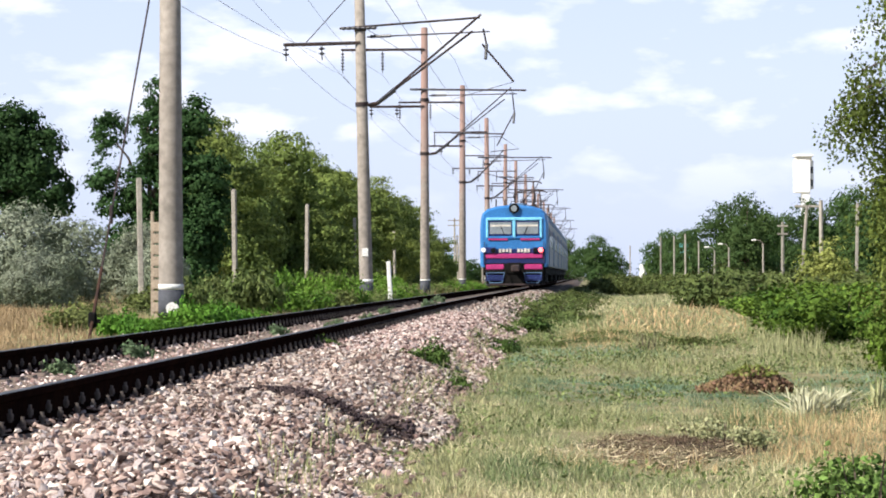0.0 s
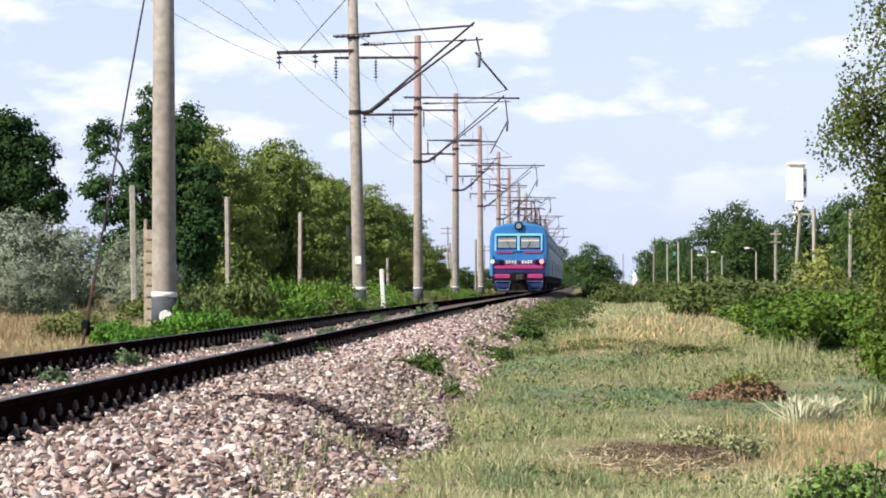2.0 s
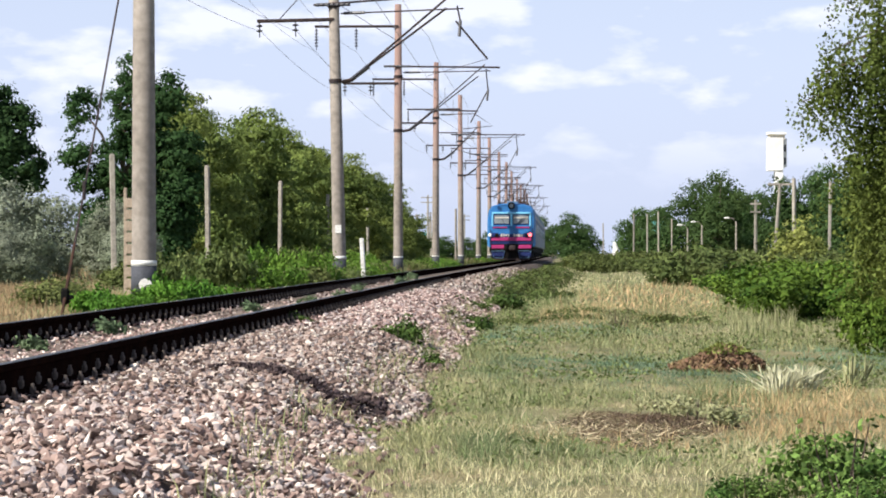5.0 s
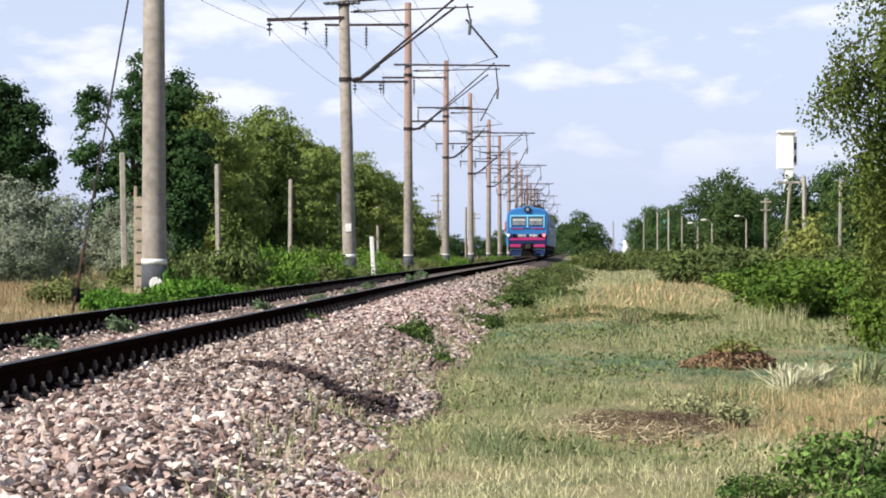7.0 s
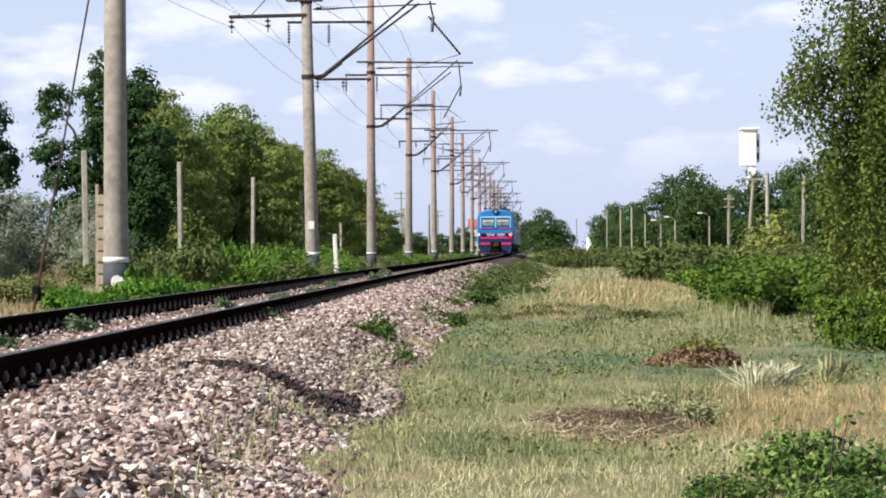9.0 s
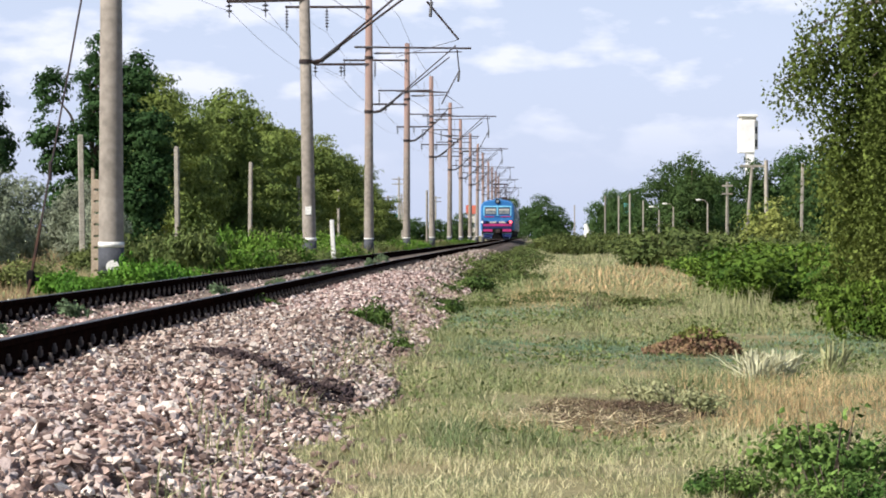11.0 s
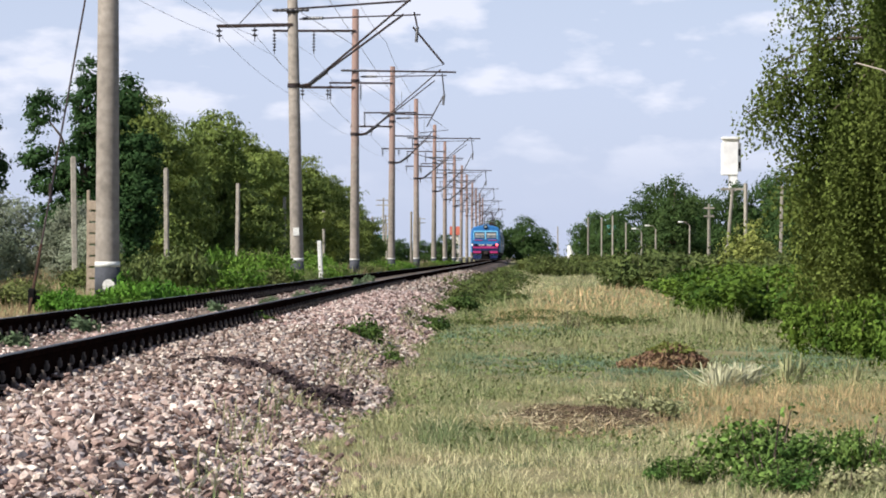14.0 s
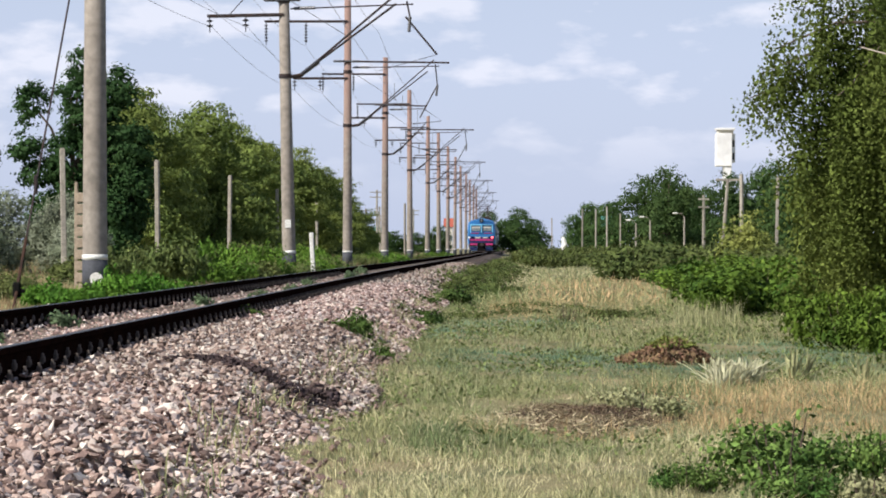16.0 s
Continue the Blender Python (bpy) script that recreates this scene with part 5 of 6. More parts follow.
def grass_layer(name, seed, n, y0, y1, h0, h1, w, label, power=1.0):
    x, y, g = scatter(seed, n, y0, y1, bank_edge, lambda q: np.maximum(q * 0.17 + 0.6, 2.6), power)
    dry, blue, pale, bare = (patch(x, y, s) for s in (DRY_SPOTS, BLUE_SPOTS, PALE_SPOTS, BARE_SPOTS))
    patchy = 0.5 + 0.75 * np.sin(x * 2.1 + 0.5 * y) * np.sin(0.43 * y - 1.3 * x) + g.normal(0, 0.3, n)
    u = g.uniform(0, 1, n)
    clod = np.sin(x * 5.3 + 1.9 * np.sin(y * 0.8)) * np.sin(y * 1.9 + 2.3 * np.sin(x * 2.7)) + 0.7 * np.sin(x * 11 + y * 1.3) * np.sin(y * 4.1 - x * 3)
    foot = np.clip((x - bank_edge(y)) / 0.45, 0, 1)
    keep = (g.uniform(0, 1, n) > 0.96 * bare) & (g.uniform(0, 1, n) < (0.6 + 0.3 * patchy + 0.25 * clod) * (0.25 + 0.75 * foot))
    kind = np.where(u < dry * np.where(y > 40, 0.33, 0.62), 1, np.where(u < blue * 1.0, 2, np.where(u < 0.20 + 0.55 * pale + 0.15 * np.clip(patchy, 0, 1) - 0.22 * clod - 0.14 * ((y > 16) & (x < 0.6)) + 0.4 * (1 - foot), 3, 0)))
    z = ground_height(x, y) - 0.01
    tuft = 0.5 + 0.5 * np.sin(x * 9.0 + 2 * np.sin(y * 1.7)) * np.sin(y * 3.1 + 2 * np.sin(x * 4.1))
    h = (h0 + (h1 - h0) * g.uniform(0, 1, n) ** 2) * (0.45 + 0.9 * tuft) * np.where(kind == 1, 1.25, np.where(kind == 2, 0.6, 1.0)) * np.clip(0.65 + 0.4 * patchy + 0.2 * clod, 0.4, 1.35)
    for k, mat, nm, lb in ((0, "grass", "meadow_grass", label), (1, "dry", "dry_grass", "patch of tall dry straw-coloured grass"), (2, "blue_grass", "low_grass", "low bluish-green ground cover"), (3, "pale_dry", "pale_grass", "pale half-dry meadow grass")):
        sel = keep & (kind == k)
        me = blade_mesh(nm, np.stack([x, y, z], 1)[sel], h[sel], w, M[mat], 0.95, seed + k, name == "near")
        tagged(new(nm, me), lb, "grass", kind="stuff")


grass_layer("near", 71, 300000, 6.0, 32, 0.025, 0.105, 0.005, "green meadow grass beside the ballast")
grass_layer("mid", 72, 150000, 30, 62, 0.04, 0.15, 0.010, "green meadow grass beside the ballast")
grass_layer("far", 73, 120000, 58, 230, 0.06, 0.22, 0.03, "green meadow grass beside the ballast", 1.2)


def field_layer(seed, n, y0, y1, h0, h1, w):
    x, y, g = scatter(seed, n, y0, y1, lambda q: -q * 0.21 - 2, lambda q: TRACK_X + bend(q) - 3.0)
    z = ground_height(x, y) - 0.01
    u = g.uniform(0, 1, n) + 0.35 * np.sin(x * 0.5 + y * 0.08)
    h = (h0 + (h1 - h0) * g.uniform(0, 1, n) ** 2) * np.where((y < 58) & (x > -11), 0.4, 1.0)
    for sel, mat, nm, lb in ((u < 0.78, "field_dry", "dry_grass", "dry straw-coloured grass of the field"), (u >= 0.78, "grass", "field_grass", "green grass of the field")):
        tagged(new(nm, blade_mesh(nm, np.stack([x, y, z], 1)[sel], h[sel], w, M[mat], 0.4, seed, False)), lb, "grass", kind="stuff")


x, y, g = scatter(76, 280, 39, 47, lambda q: q * 0.05 + 0.4, lambda q: q * 0.095 - 0.6)
tagged(new("feather_grass", blade_mesh("feather_grass", np.stack([x, y, ground_height(x, y)], 1), g.uniform(0.15, 0.42, len(x)), 0.012, M["leaf_sage"], 0.4, 77)), "silvery feather grass before the thicket", "grass", kind="stuff")
grass_layer("behind", 78, 40000, -14, 6.1, 0.05, 0.2, 0.012, "green meadow grass beside the ballast")
x, y, g = scatter(79, 42000, 15, 75, bank_edge, lambda q: q * 0.15 + 0.5)
lush = np.sin(x * 1.7 + 0.4 * y) * np.sin(0.9 * y - 0.8 * x) + 0.6 * np.sin(3.7 * x) * np.sin(2.3 * y) + g.normal(0, 0.25, len(x))
ok = (lush > 0.1) & (patch(x, y, DRY_SPOTS + BARE_SPOTS) < 0.5)
c = np.stack([x, y, ground_height(x, y) + g.uniform(0.0, 0.08, len(x))], 1)[ok]
tagged(new("ground_cover", leaf_mesh("ground_cover", c, 0.02 + 0.0008 * c[:, 1], M["leaf_cover"], up=0.8, seed=80)), "low broad-leaved green ground cover in the meadow", "weeds", kind="stuff")
x, y, g = scatter(82, 3800, 8, 60, lambda q: bank_edge(q) - 0.2, lambda q: bank_edge(q) + 0.05)
z = np.maximum(bed_height(x - TRACK_X - bend(y), y), ground_height(x, y)) - 0.02
sprout = np.sin(y * 1.9) + np.sin(y * 4.3 + 1) + g.normal(0, 0.5, len(y)) > 0.4
tagged(new("bank_grass", blade_mesh("bank_grass", np.stack([x, y, z], 1)[sprout], g.uniform(0.05, 0.17, len(x))[sprout], 0.008, M["grass"], 0.7, 83)), "grass sprouting among stones at the foot of the bank", "grass", kind="stuff")
field_layer(74, 90000, 38, 110, 0.10, 0.34, 0.02)
field_layer(75, 60000, 105, 320, 0.2, 0.7, 0.05)


# ---- posts, marks and far buildings ----
def make_post(h, w=0.17):
    p = new("concrete_post")
    part("shaft", box(B(), (0, 0, h / 2 - 0.2), (w, w, h + 0.4), 0.02), M["post"], p)
    part("cap", box(B(), (0, 0, h + 0.005), (w * 0.8, w * 0.8, 0.05), 0.01), M["post"], p)
    return p


post_a = tagged(make_post(4.1), "weathered square concrete post standing in grass", "post", "concrete posts")
post_a.matrix_basis = pose(-13.2, 95, GROUND_Z, 0, -1.0, 10)
for x, y, s, lean in ((-12.8, 118, 1.07, 0.6), (-12.8, 150, 1.11, -0.6), (-12.9, 185, 1.11, 0), (-12.6, 222, 1.1, 0.4), (-12.4, 262, 1.1, 0), (-12.0, 330, 1.1, 0), (12.2, 133, 1.0, -1.0), (9.6, 119, 0.95, 0.3), (9.6, 259, 1.1, 0.3),
                      (9.2, 275, 1.1, 0), (8.0, 275, 1.1, 0), (12.1, 293, 1.05, 0), (6.5, 338, 1.05, 0.5), (23.0, 400, 1.15, 0), (20.0, 390, 1.1, 0), (25.0, 410, 1.1, 0), (-10.6, 300, 1.1, 0), (-9.6, 350, 1.2, 0), (-8.5, 300, 1.3, 0)):
    copy_thing(post_a, pose(x, y, GROUND_Z, 0, lean, 15 * x) @ (Matrix.Diagonal((0.72, 0.72, s, 1)) if x > 0 else Matrix.Diagonal((1.0, 1.0, s, 1))))

leaning = tagged(new("leaning_pole"), "leaning pale concrete pole with short cross arm", "pole")
part("shaft", tube(B(), [(0, 0, -0.4), (0.36, 0, 4.25)], [0.095, 0.07], 10), M["post"], leaning)
part("cross_arm", box(B(), (0.36, 0, 4.2), (1.1, 0.1, 0.1), 0.01), M["post"], leaning)
leaning.matrix_basis = pose(10.45, 142, GROUND_Z)

for x, y, h in ((-17.2, 420, 6.4), (-15.6, 425, 5.8), (-14.2, 380, 8.2), (-19.0, 520, 8.0), (-12.0, 470, 7.0), (15.7, 230, 5.0)):
    tp = tagged(new("telegraph_pole"), "thin distant telegraph pole with cross arms", "pole", "telegraph poles")
    part("shaft", tube(B(), [(0, 0, -0.4), (0, 0, h)], [0.15, 0.10], 8), M["post"], tp)
    for k in (0.3, 0.9):
        part("cross_arm", box(B(), (0, -0.1, h - k), (1.7 if h > 5.5 else 0.8, 0.1, 0.12), 0.01), M["post"], tp)
    tp.matrix_basis = pose(x, y, GROUND_Z)

ladder_post = tagged(new("ladder_post"), "tan concrete ladder-shaped post behind the mast", "post")
for x in (-0.15, 0.15):
    part("rail_leg", box(B(), (x, 0, 0.9), (0.07, 0.10, 3.3), 0.01), M["ladder"], ladder_post)
for i in range(11):
    part("rung", box(B(), (0, 0, -0.4 + i * 0.26), (0.26, 0.12, 0.215), 0.012), M["ladder"], ladder_post)
ladder_post.matrix_basis = pose(-9.32, 70, GROUND_Z)

picket = tagged(new("marker_post"), "small white painted marker post leaning slightly", "post")
part("shaft", box(B(), (0, 0, 0.55), (0.13, 0.13, 1.5), 0.02), M["white"], picket)
part("dark_top", box(B(), (0, 0, 1.28), (0.10, 0.10, 0.06), 0.01), M["band"], picket)
picket.matrix_basis = pose(-5.5, 95, -0.48, 0, -3, 0) @ Matrix.Diagonal((1, 1, 1.16, 1))

marker = tagged(new("white_marker"), "white rounded roadside marker on the scrub", "marker")
part("body", tube(B(), [(0, 0, 0), (0.05, 0, 0.9), (0, 0, 1.5), (-0.1, 0, 2.2), (-0.15, 0, 2.6)], [0.4, 0.42, 0.3, 0.22, 0.12], 12), M["white"], marker, smooth=True)
marker.matrix_basis = pose(8.15, 350, -0.1) @ Matrix.Diagonal((1.1, 1.1, 0.74, 1))

for i, (x, y, h) in enumerate(((15.7, 335, 3.4), (19.0, 380, 4.0), (22.0, 360, 4.2))):
    lamp = tagged(new("street_lamp"), "pale street lamp with a short bent arm", "street lamp", "street lamps")
    part("pole", tube(B(), [(0, 0, -0.3), (0, 0, h), (-0.3, 0, h + 0.3), (-1.0, 0, h + 0.35)], [0.10, 0.08, 0.06, 0.05], 8), M["post"], lamp)
    part("lamp_head", box(B(), (-1.15, 0, h + 0.33), (0.8, 0.3, 0.16), 0.05), M["white"], lamp)
    if i == 0:
        part("dish", tube(B(), [(0.1, -0.12, 1.9), (0.1, -0.3, 1.9)], [0.6, 0.5], 16), M["white"], lamp, "white round dish")
    lamp.matrix_basis = pose(x, y, GROUND_Z)


def make_house(w, d, h, rise, wall, roof):
    hs = new("house")
    part("wall", box(B(), (0, 0, h / 2 - 0.2), (w, d, h + 0.4), 0.02), M[wall], hs)
    bm = B()
    vs = [bm.verts.new(v) for v in ((-w / 2 - 0.3, -d / 2 - 0.3, h), (w / 2 + 0.3, -d / 2 - 0.3, h), (w / 2 + 0.3, d / 2 + 0.3, h), (-w / 2 - 0.3, d / 2 + 0.3, h), (-w / 2 - 0.3, 0, h + rise), (w / 2 + 0.3, 0, h + rise))]
    for q in ((0, 1, 5, 4), (3, 4, 5, 2), (0, 4, 3), (1, 2, 5), (0, 3, 2, 1)):
        bm.faces.new([vs[j] for j in q])
    part("roof", bm, M[roof], hs)
    for x in (-w / 4, w / 4):
        win = part("window", box(B(), (x, -d / 2 - 0.01, h * 0.55), (0.9, 0.08, 1.1), 0.02), M["white"], hs)
        part("pane", box(B(), (x, -d / 2 - 0.04, h * 0.55), (0.7, 0.06, 0.9), 0.01), M["glass"], win)
    return hs


tagged(make_house(2.0, 3.0, 3.2, 1.8, "plaster", "teal"), "small pale house with teal roof behind posts", "house", "houses").matrix_basis = pose(14.85, 385, GROUND_Z)
tagged(make_house(1.6, 3, 5.4, 1.8, "plaster", "red_roof"), "narrow pale building with red roof behind the masts", "house", "houses").matrix_basis = pose(-9.0, 640, GROUND_Z)
tagged(make_house(8, 6, 3.0, 2.0, "plaster", "teal"), "long pale farm building behind the masts", "house", "houses").matrix_basis = pose(-29.0, 690, 0.2)


def street_lamp(x, y, top, reach):
    lamp = new("street_lamp")
    part("pole", tube(B(), [(0, 0, -0.2), (0, 0, top - 0.3)], [0.09, 0.06], 8), M["post"], lamp)
    part("arm", tube(B(), [(0, 0, top - 0.35), (reach * 0.4, 0, top - 0.05), (reach, 0, top)], 0.035, 6), M["post"], lamp)
    part("lamp_head", box(B(), (reach * 1.25, 0, top - 0.02), (0.42, 0.22, 0.14), 0.05), M["white"], lamp, "white lamp head")
    lamp.matrix_basis = pose(x, y, GROUND_Z)
    tagged(lamp, "small street lamp with white head among scrub", "street lamp", "street lamps")


for x, top, reach in ((11.6, 3.35, -0.5), (12.75, 3.6, -0.55), (15.5, 3.9, -0.6)):
    street_lamp(x, 250, top, reach)

tower = tagged(new("elevator_tower"), "tall white grain elevator tower far behind the trees", "tower")
part("upper_body", box(B(), (-0.2, 0, 38.6), (6.0, 9, 12.6), 0.1), M["silo"], tower)
part("side_wing", box(B(), (3.5, 1.0, 39.2), (1.4, 7, 11.0), 0.1), M["silo"], tower)
part("roof_slab", box(B(), (0.4, 0, 46.6), (7.2, 10, 0.9), 0.1), M["silo"], tower)
part("roof_neck", box(B(), (0.4, 0, 45.3), (6.0, 8, 2.0), 0.1), M["plaster"], tower)
part("lower_body", box(B(), (1.2, 0, 16), (3.0, 8, 33), 0.1), M["silo"], tower)
for z in (36, 41):
    part("window", box(B(), (3.5, -2.55, z), (0.8, 0.15, 2.6), 0.02), M["band"], tower)
tower.matrix_basis = pose(89.6, 1200, 0)

# ---- heaps and foreground plants ----
g = np.random.default_rng(81)
n = 2600
a, r = g.uniform(0, 2 * math.pi, n), np.sqrt(g.uniform(0, 1, n))
heap = tagged(new("leaf_heap"), "heap of withered brown leaves and cut weeds on grass", "heap")
hx, hy = r * np.cos(a) * 0.46, r * np.sin(a) * 0.6
hz = 0.19 * (1 - r ** 1.3) * (1 + 0.3 * np.sin(5 * hx)) + g.uniform(0, 0.03, n)
part("leaves", leaf_mesh("leaves", np.stack([hx, hy, hz], 1), 0.06, M["brown_leaf"], up=1.0, seed=82), None, heap)
sel = (hz > 0.12) & (g.uniform(0, 1, n) < 0.3)
tagged(part("green_cover", leaf_mesh("green_cover", np.stack([hx, hy, hz + 0.03], 1)[sel], 0.055, M["leaf_yellow"], up=1.0, seed=83), None, heap, "green wilting weed tops"), kind="stuff")
heap.matrix_basis = pose(1.62, 28.8, float(ground_height(1.62, 28.8)))

hay = tagged(new("hay_patch"), "flattened patch of brown cut hay on the meadow", "hay")
n = 7000
a, r = g.uniform(0, 2 * math.pi, n), np.sqrt(g.uniform(0, 1, n))
lobed = r * (1 + 0.22 * np.sin(3 * a + 1) + 0.16 * np.sin(7 * a)) + g.normal(0, 0.05, n)
hp = np.stack([lobed * np.cos(a) * 0.56, lobed * np.sin(a) * 1.55, 0.08 * (1 - r) + g.uniform(0, 0.04, n)], 1)
part("hay_layer", leaf_mesh("hay_layer", hp, 0.07, M["hay"], up=3.0, seed=84, aspect=0.07, flat=0.2), None, hay)
sx = g.uniform(-0.85, 0.4, 420)
sp = np.stack([sx, g.normal(-0.9, 0.8, 420), np.full(420, 0.05) + g.uniform(0, 0.06, 420)], 1)
tagged(part("straw_layer", leaf_mesh("straw_layer", sp, 0.15, M["straw"], up=5.0, seed=87, aspect=0.05, flat=0.12), None, hay, "pale loose straw"), kind="stuff")
hay.matrix_basis = pose(0.62, 19.2, float(ground_height(0.62, 19.2)))


def rosette(name, n, h, w, mat, spread, seed):
    """A plant of broad upright strap leaves from one base."""
    g = np.random.default_rng(seed)
    v, f = [], []
    for i in range(n):
        a, tilt = g.uniform(0, 2 * math.pi), abs(g.normal(0, spread))
        d = np.array([math.cos(a), math.sin(a), 0])
        s = np.array([-math.sin(a), math.cos(a), 0]) * w * 0.5
        hh = h * g.uniform(0.35, 1.1)
        for k, (t, ww) in enumerate(((0, 0.5), (0.35, 1.0), (0.75, 0.95), (1.0, 0.12))):
            p = d * (tilt * hh * t * (0.6 + 0.6 * t) + 0.05) + np.array([0, 0, hh * (t - 0.25 * tilt * t * t)])
            v += [p - s * ww, p + d * 0.012, p + s * ww]
        o = i * 12
        for k in range(3):
            f += [(o + 3 * k, o + 3 * k + 1, o + 3 * k + 4, o + 3 * k + 3), (o + 3 * k + 1, o + 3 * k + 2, o + 3 * k + 5, o + 3 * k + 4)]
    return raw_mesh(name, v, f, M[mat])


def plant(x, y, me, label, group):
    p = tagged(new("mullein_plant"), label, "plant", group)
    part("leaves", me, None, p)
    p.matrix_basis = pose(x, y, float(ground_height(x, y)) - 0.02, 0, 0, 977 * (x + y)) @ Matrix.Scale(0.6 + 0.4 * ((x * 37) % 1), 4)


silver_leaf = rosette("leaves", 30, 0.27, 0.03, "leaf_pale", 0.45, 85)
green_leaf = rosette("leaves", 20, 0.30, 0.028, "leaf_sage", 0.42, 86)
for x, y in ((1.70, 23.3), (1.82, 23.6), (1.94, 23.2), (1.78, 22.9), (2.04, 23.5), (1.90, 23.0), (1.72, 22.7)):
    plant(x, y, silver_leaf, "pale woolly silver-leaved plant in meadow grass", "silver plants")
for x, y in ((2.34, 23.8), (2.42, 24.0), (2.9, 24.0)):
    plant(x, y, green_leaf, "yellow-green strap-leaved plant in meadow grass", "green plants")
for i, (x, y, r) in enumerate(((1.05, 44.0, 0.32), (0.95, 19.8, 0.22), (1.12, 19.2, 0.18), (0.8, 20.3, 0.16), (1.55, 12.4, 0.18), (1.8, 12.8, 0.18))):
    w = make_bush("pale_weed", r, r * 1.2, 0.13 if y < 25 else 0.34, "leaf_sage", 0.03, 60, 90 + i, 6, 0.03)
    put(w, x, y, "pale grey-green flowering weed in meadow grass", "weeds", "pale weeds")

# ---- sleepers with their fastenings ----
def sleeper_mesh():
    bm = B()
    box(bm, (0, 0, -0.29), (2.7, 0.27, 0.18), 0.02)
    for s in (-1, 1):
        box(bm, (s * 0.95, 0, -0.205), (0.9, 0.25, 0.05), 0.02)
    me = bpy.data.meshes.new("sleeper")
    bmesh.ops.recalc_face_normals(bm, faces=bm.faces)
    bm.to_mesh(me)
    bm.free()
    me.materials.append(M["sleeper"])
    return me


def fastening_mesh(spots):
    """Studs with their nuts at the given spots."""
    bm = B()
    for x, y, z in spots:
        tube(bm, [(x, y, z - 0.035), (x, y, z + 0.032)], 0.010, 6)
        tube(bm, [(x, y, z - 0.02), (x, y, z + 0.012)], 0.017, 6)
    me = bpy.data.meshes.new("bolt")
    bmesh.ops.recalc_face_normals(bm, faces=bm.faces)
    bm.to_mesh(me)
    bm.free()
    me.materials.append(M["bolt"])
    return me


def plate_mesh():
    bm = B()
    box(bm, (0, 0, -0.178), (0.36, 0.17, 0.02))
    for s in (-1, 1):
        box(bm, (s * 0.072, 0, -0.146), (0.05, 0.08, 0.03))
    me = bpy.data.meshes.new("base_plate")
    bmesh.ops.recalc_face_normals(bm, faces=bm.faces)
    bm.to_mesh(me)
    bm.free()
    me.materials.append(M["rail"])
    return me


SLEEPER, BOLT, PLATE = sleeper_mesh(), fastening_mesh([(0, 0, 0)]), plate_mesh()
BOLT_SPOTS = [(s * (GAUGE / 2 + 0.037) + q, 0, z) for s in (-1, 1) for q, z in ((-0.085, -0.10), (0.085, -0.10), (-0.145, -0.135), (0.145, -0.135))]
far_bolts = []
for i in range(300):
    y = 5.0 - 20 * 0.5435 + i * 0.5435
    sl = new("sleeper", SLEEPER)
    sl.parent = track
    sl.matrix_basis = pose(TRACK_X + float(bend(y)), y, 0, 0, 0, heading(y))
    if i < 165:
        for x, _, z in BOLT_SPOTS:
            if 24 <= i < 61:
                bo = new("bolt", BOLT)
                bo.parent = sl
                bo.matrix_basis = pose(x, 0, z)
            else:
                far_bolts.append((x + TRACK_X + float(bend(y)), y, z))
        if i >= 15:
            for s in (-1, 1):
                pl = new("base_plate", PLATE)
                pl.parent = sl
                pl.matrix_basis = pose(s * (GAUGE / 2 + 0.037), 0, 0)
tagged(part("far_fastening", fastening_mesh(far_bolts), None, track), "small oily bolts along the rails", kind="stuff")

# ---- ballast stones ----
def bed_points(seed, n, y0, y1, x0, x1):
    g = np.random.default_rng(seed)
    y = y0 + (y1 - y0) * g.uniform(0, 1, n)
    x = x0 + (x1 - x0) * g.uniform(0, 1, n)
    sleeper_gap = np.abs((y - 5.0) / 0.5435 - np.round((y - 5.0) / 0.5435)) * 0.5435
    bare = np.clip((21.0 - y) / 4.0, 0.15, 1.0)
    low = (np.abs(x) < 1.30) & (sleeper_gap < 0.13) & (g.uniform(0, 1, n) < np.where(np.abs(x) > 0.9, 0.6 * bare, 0.6))
    low |= (np.abs(np.abs(x) - 1.06) < 0.16) & (g.uniform(0, 1, n) < 0.3 * bare)
    x, y = x[~low], y[~low]
    on_sleeper = (np.abs(x) < 1.38) & (sleeper_gap[~low] < 0.13)
    z = np.where(on_sleeper, np.where(np.abs(x) < 0.5, -0.195, -0.17), bed_height(x, y))
    return np.stack([x + TRACK_X + bend(y), y, z], 1), g


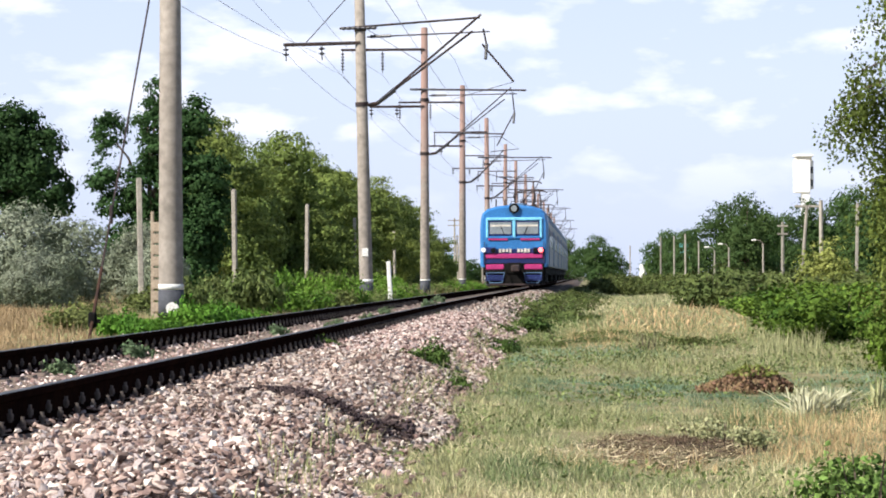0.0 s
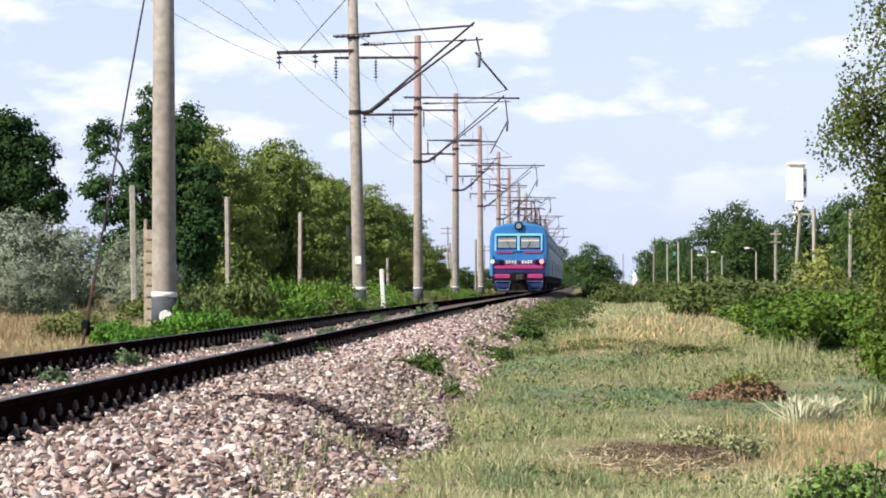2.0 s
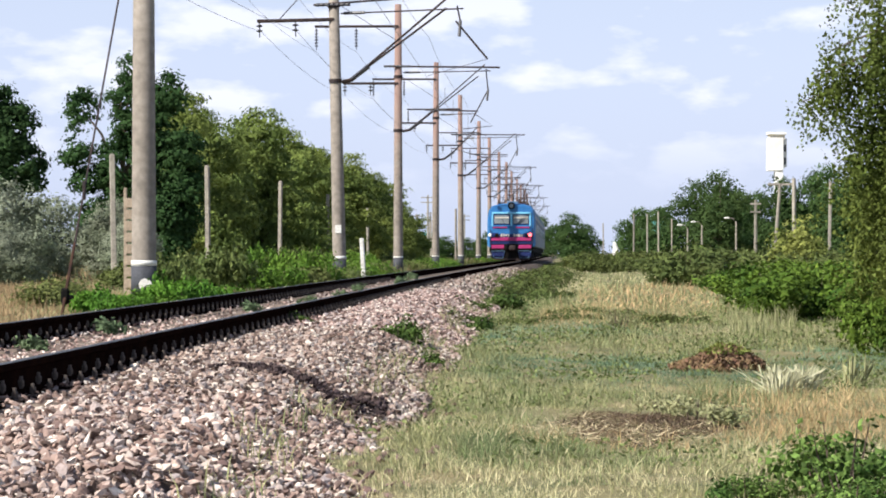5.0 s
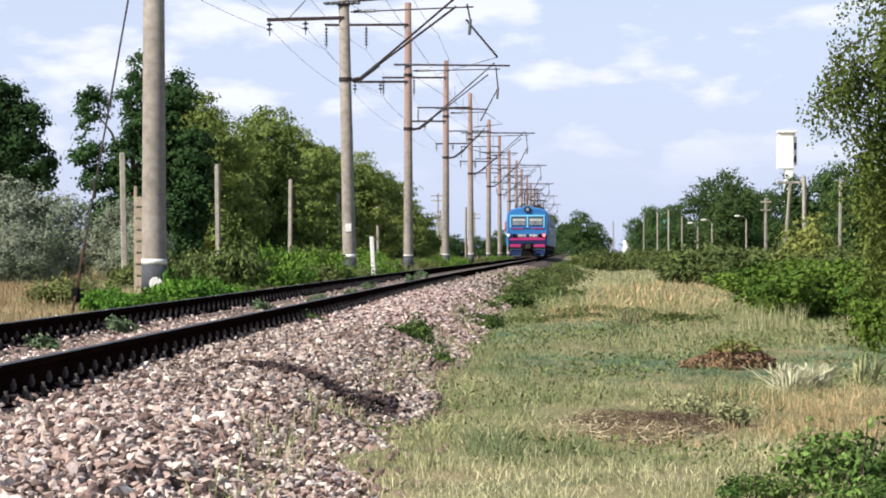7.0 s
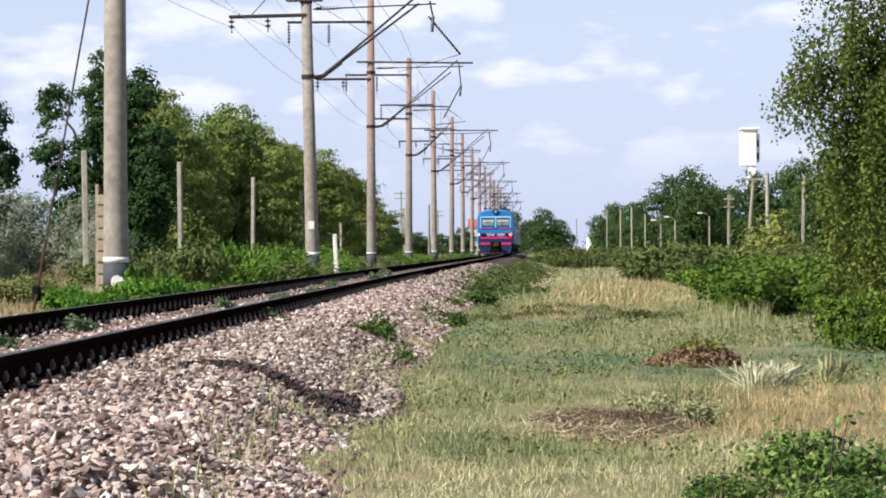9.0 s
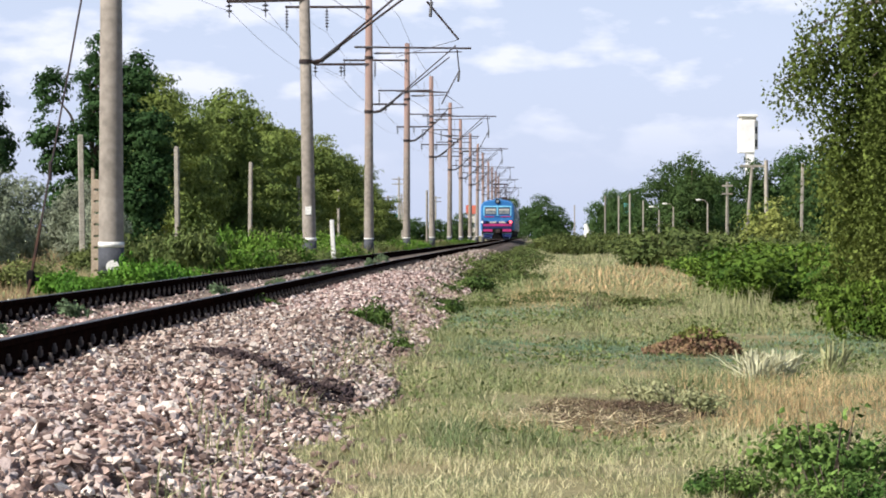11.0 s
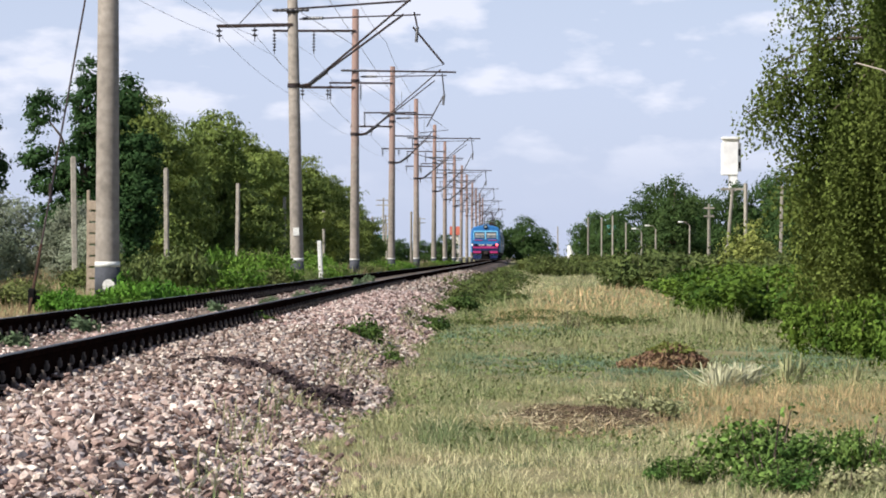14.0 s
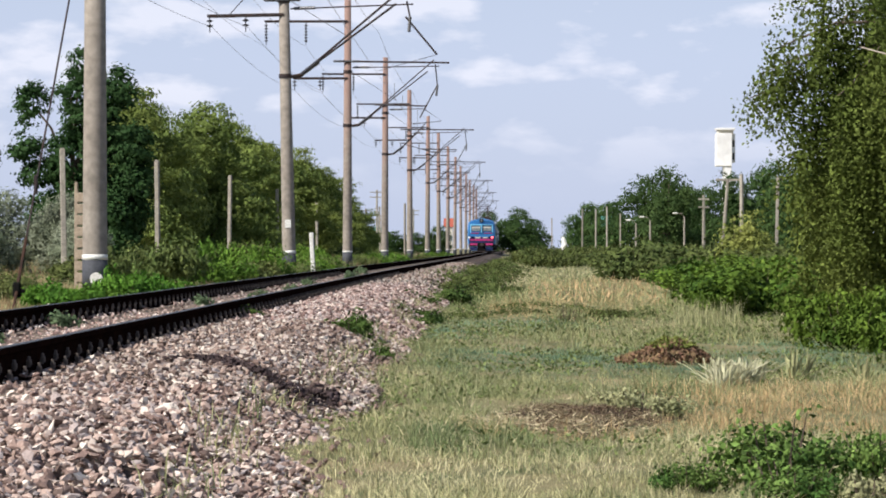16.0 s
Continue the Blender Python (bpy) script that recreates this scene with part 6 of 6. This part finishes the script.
for seed, n, y0, y1, x0, x1, r0, r1 in ((109, 30000, 5.0, 17, 0.9, 2.8, 0.009, 0.027), (101, 27000, 17, 30, 0.9, 2.75, 0.010, 0.027), (102, 22000, 30, 62, 0.9, 2.7, 0.018, 0.034), (103, 8000, 62, 150, 0.9, 2.62, 0.03, 0.06),
                                        (104, 16500, 5.0, 36, -0.9, 0.9, 0.011, 0.024), (105, 4000, 36, 90, -0.9, 0.9, 0.02, 0.04), (106, 4000, 14, 90, -3.3, -0.9, 0.02, 0.04), (108, 24000, -8, 5.1, -2.9, 2.6, 0.02, 0.042)):
    p, g = bed_points(seed, n, y0, y1, x0, x1)
    p[:, 2] += g.uniform(-0.045, 0.028, len(p)) if x0 > 0 else 0.005
    me = stone_mesh("ballast_stones", p, g.uniform(r0, r1, len(p)), M["stone"], seed, seed not in (101, 109), seed == 109)
    ob = tagged(new("ballast_stones", me), "loose crushed pinkish granite stones", kind="stuff")
    ob.parent = bed
# a strip of darker stones across the bank
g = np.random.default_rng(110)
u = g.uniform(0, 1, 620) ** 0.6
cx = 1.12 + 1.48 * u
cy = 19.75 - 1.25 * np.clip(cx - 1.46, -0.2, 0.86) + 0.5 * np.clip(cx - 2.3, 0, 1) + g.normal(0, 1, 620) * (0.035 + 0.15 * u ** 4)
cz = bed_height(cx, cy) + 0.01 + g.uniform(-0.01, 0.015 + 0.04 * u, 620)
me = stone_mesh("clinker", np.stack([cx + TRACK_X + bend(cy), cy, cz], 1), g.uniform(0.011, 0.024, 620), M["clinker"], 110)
tagged(new("clinker", me), "dark strip of stones on the ballast", kind="stuff").parent = bed
# loose stones lying apart near the foot of the bank
SHAPES = [stone_mesh("stone", np.zeros((1, 3)), np.array([1.0]), M["stone"], 200 + i, fine=True) for i in range(8)]
p, g = bed_points(107, 330, 10, 30, 1.5, 3.0)
p[:, 2] = np.maximum(p[:, 2], ground_height(p[:, 0], p[:, 1]) - 0.005)
for i, q in enumerate(p[:290]):
    st = new("stone", SHAPES[i % 8])
    st.parent = bed
    st.matrix_basis = pose(q[0], q[1], q[2] + 0.015, 0, 0, 40 * i) @ Matrix.Scale(float(g.uniform(0.022, 0.034)), 4)


motions()
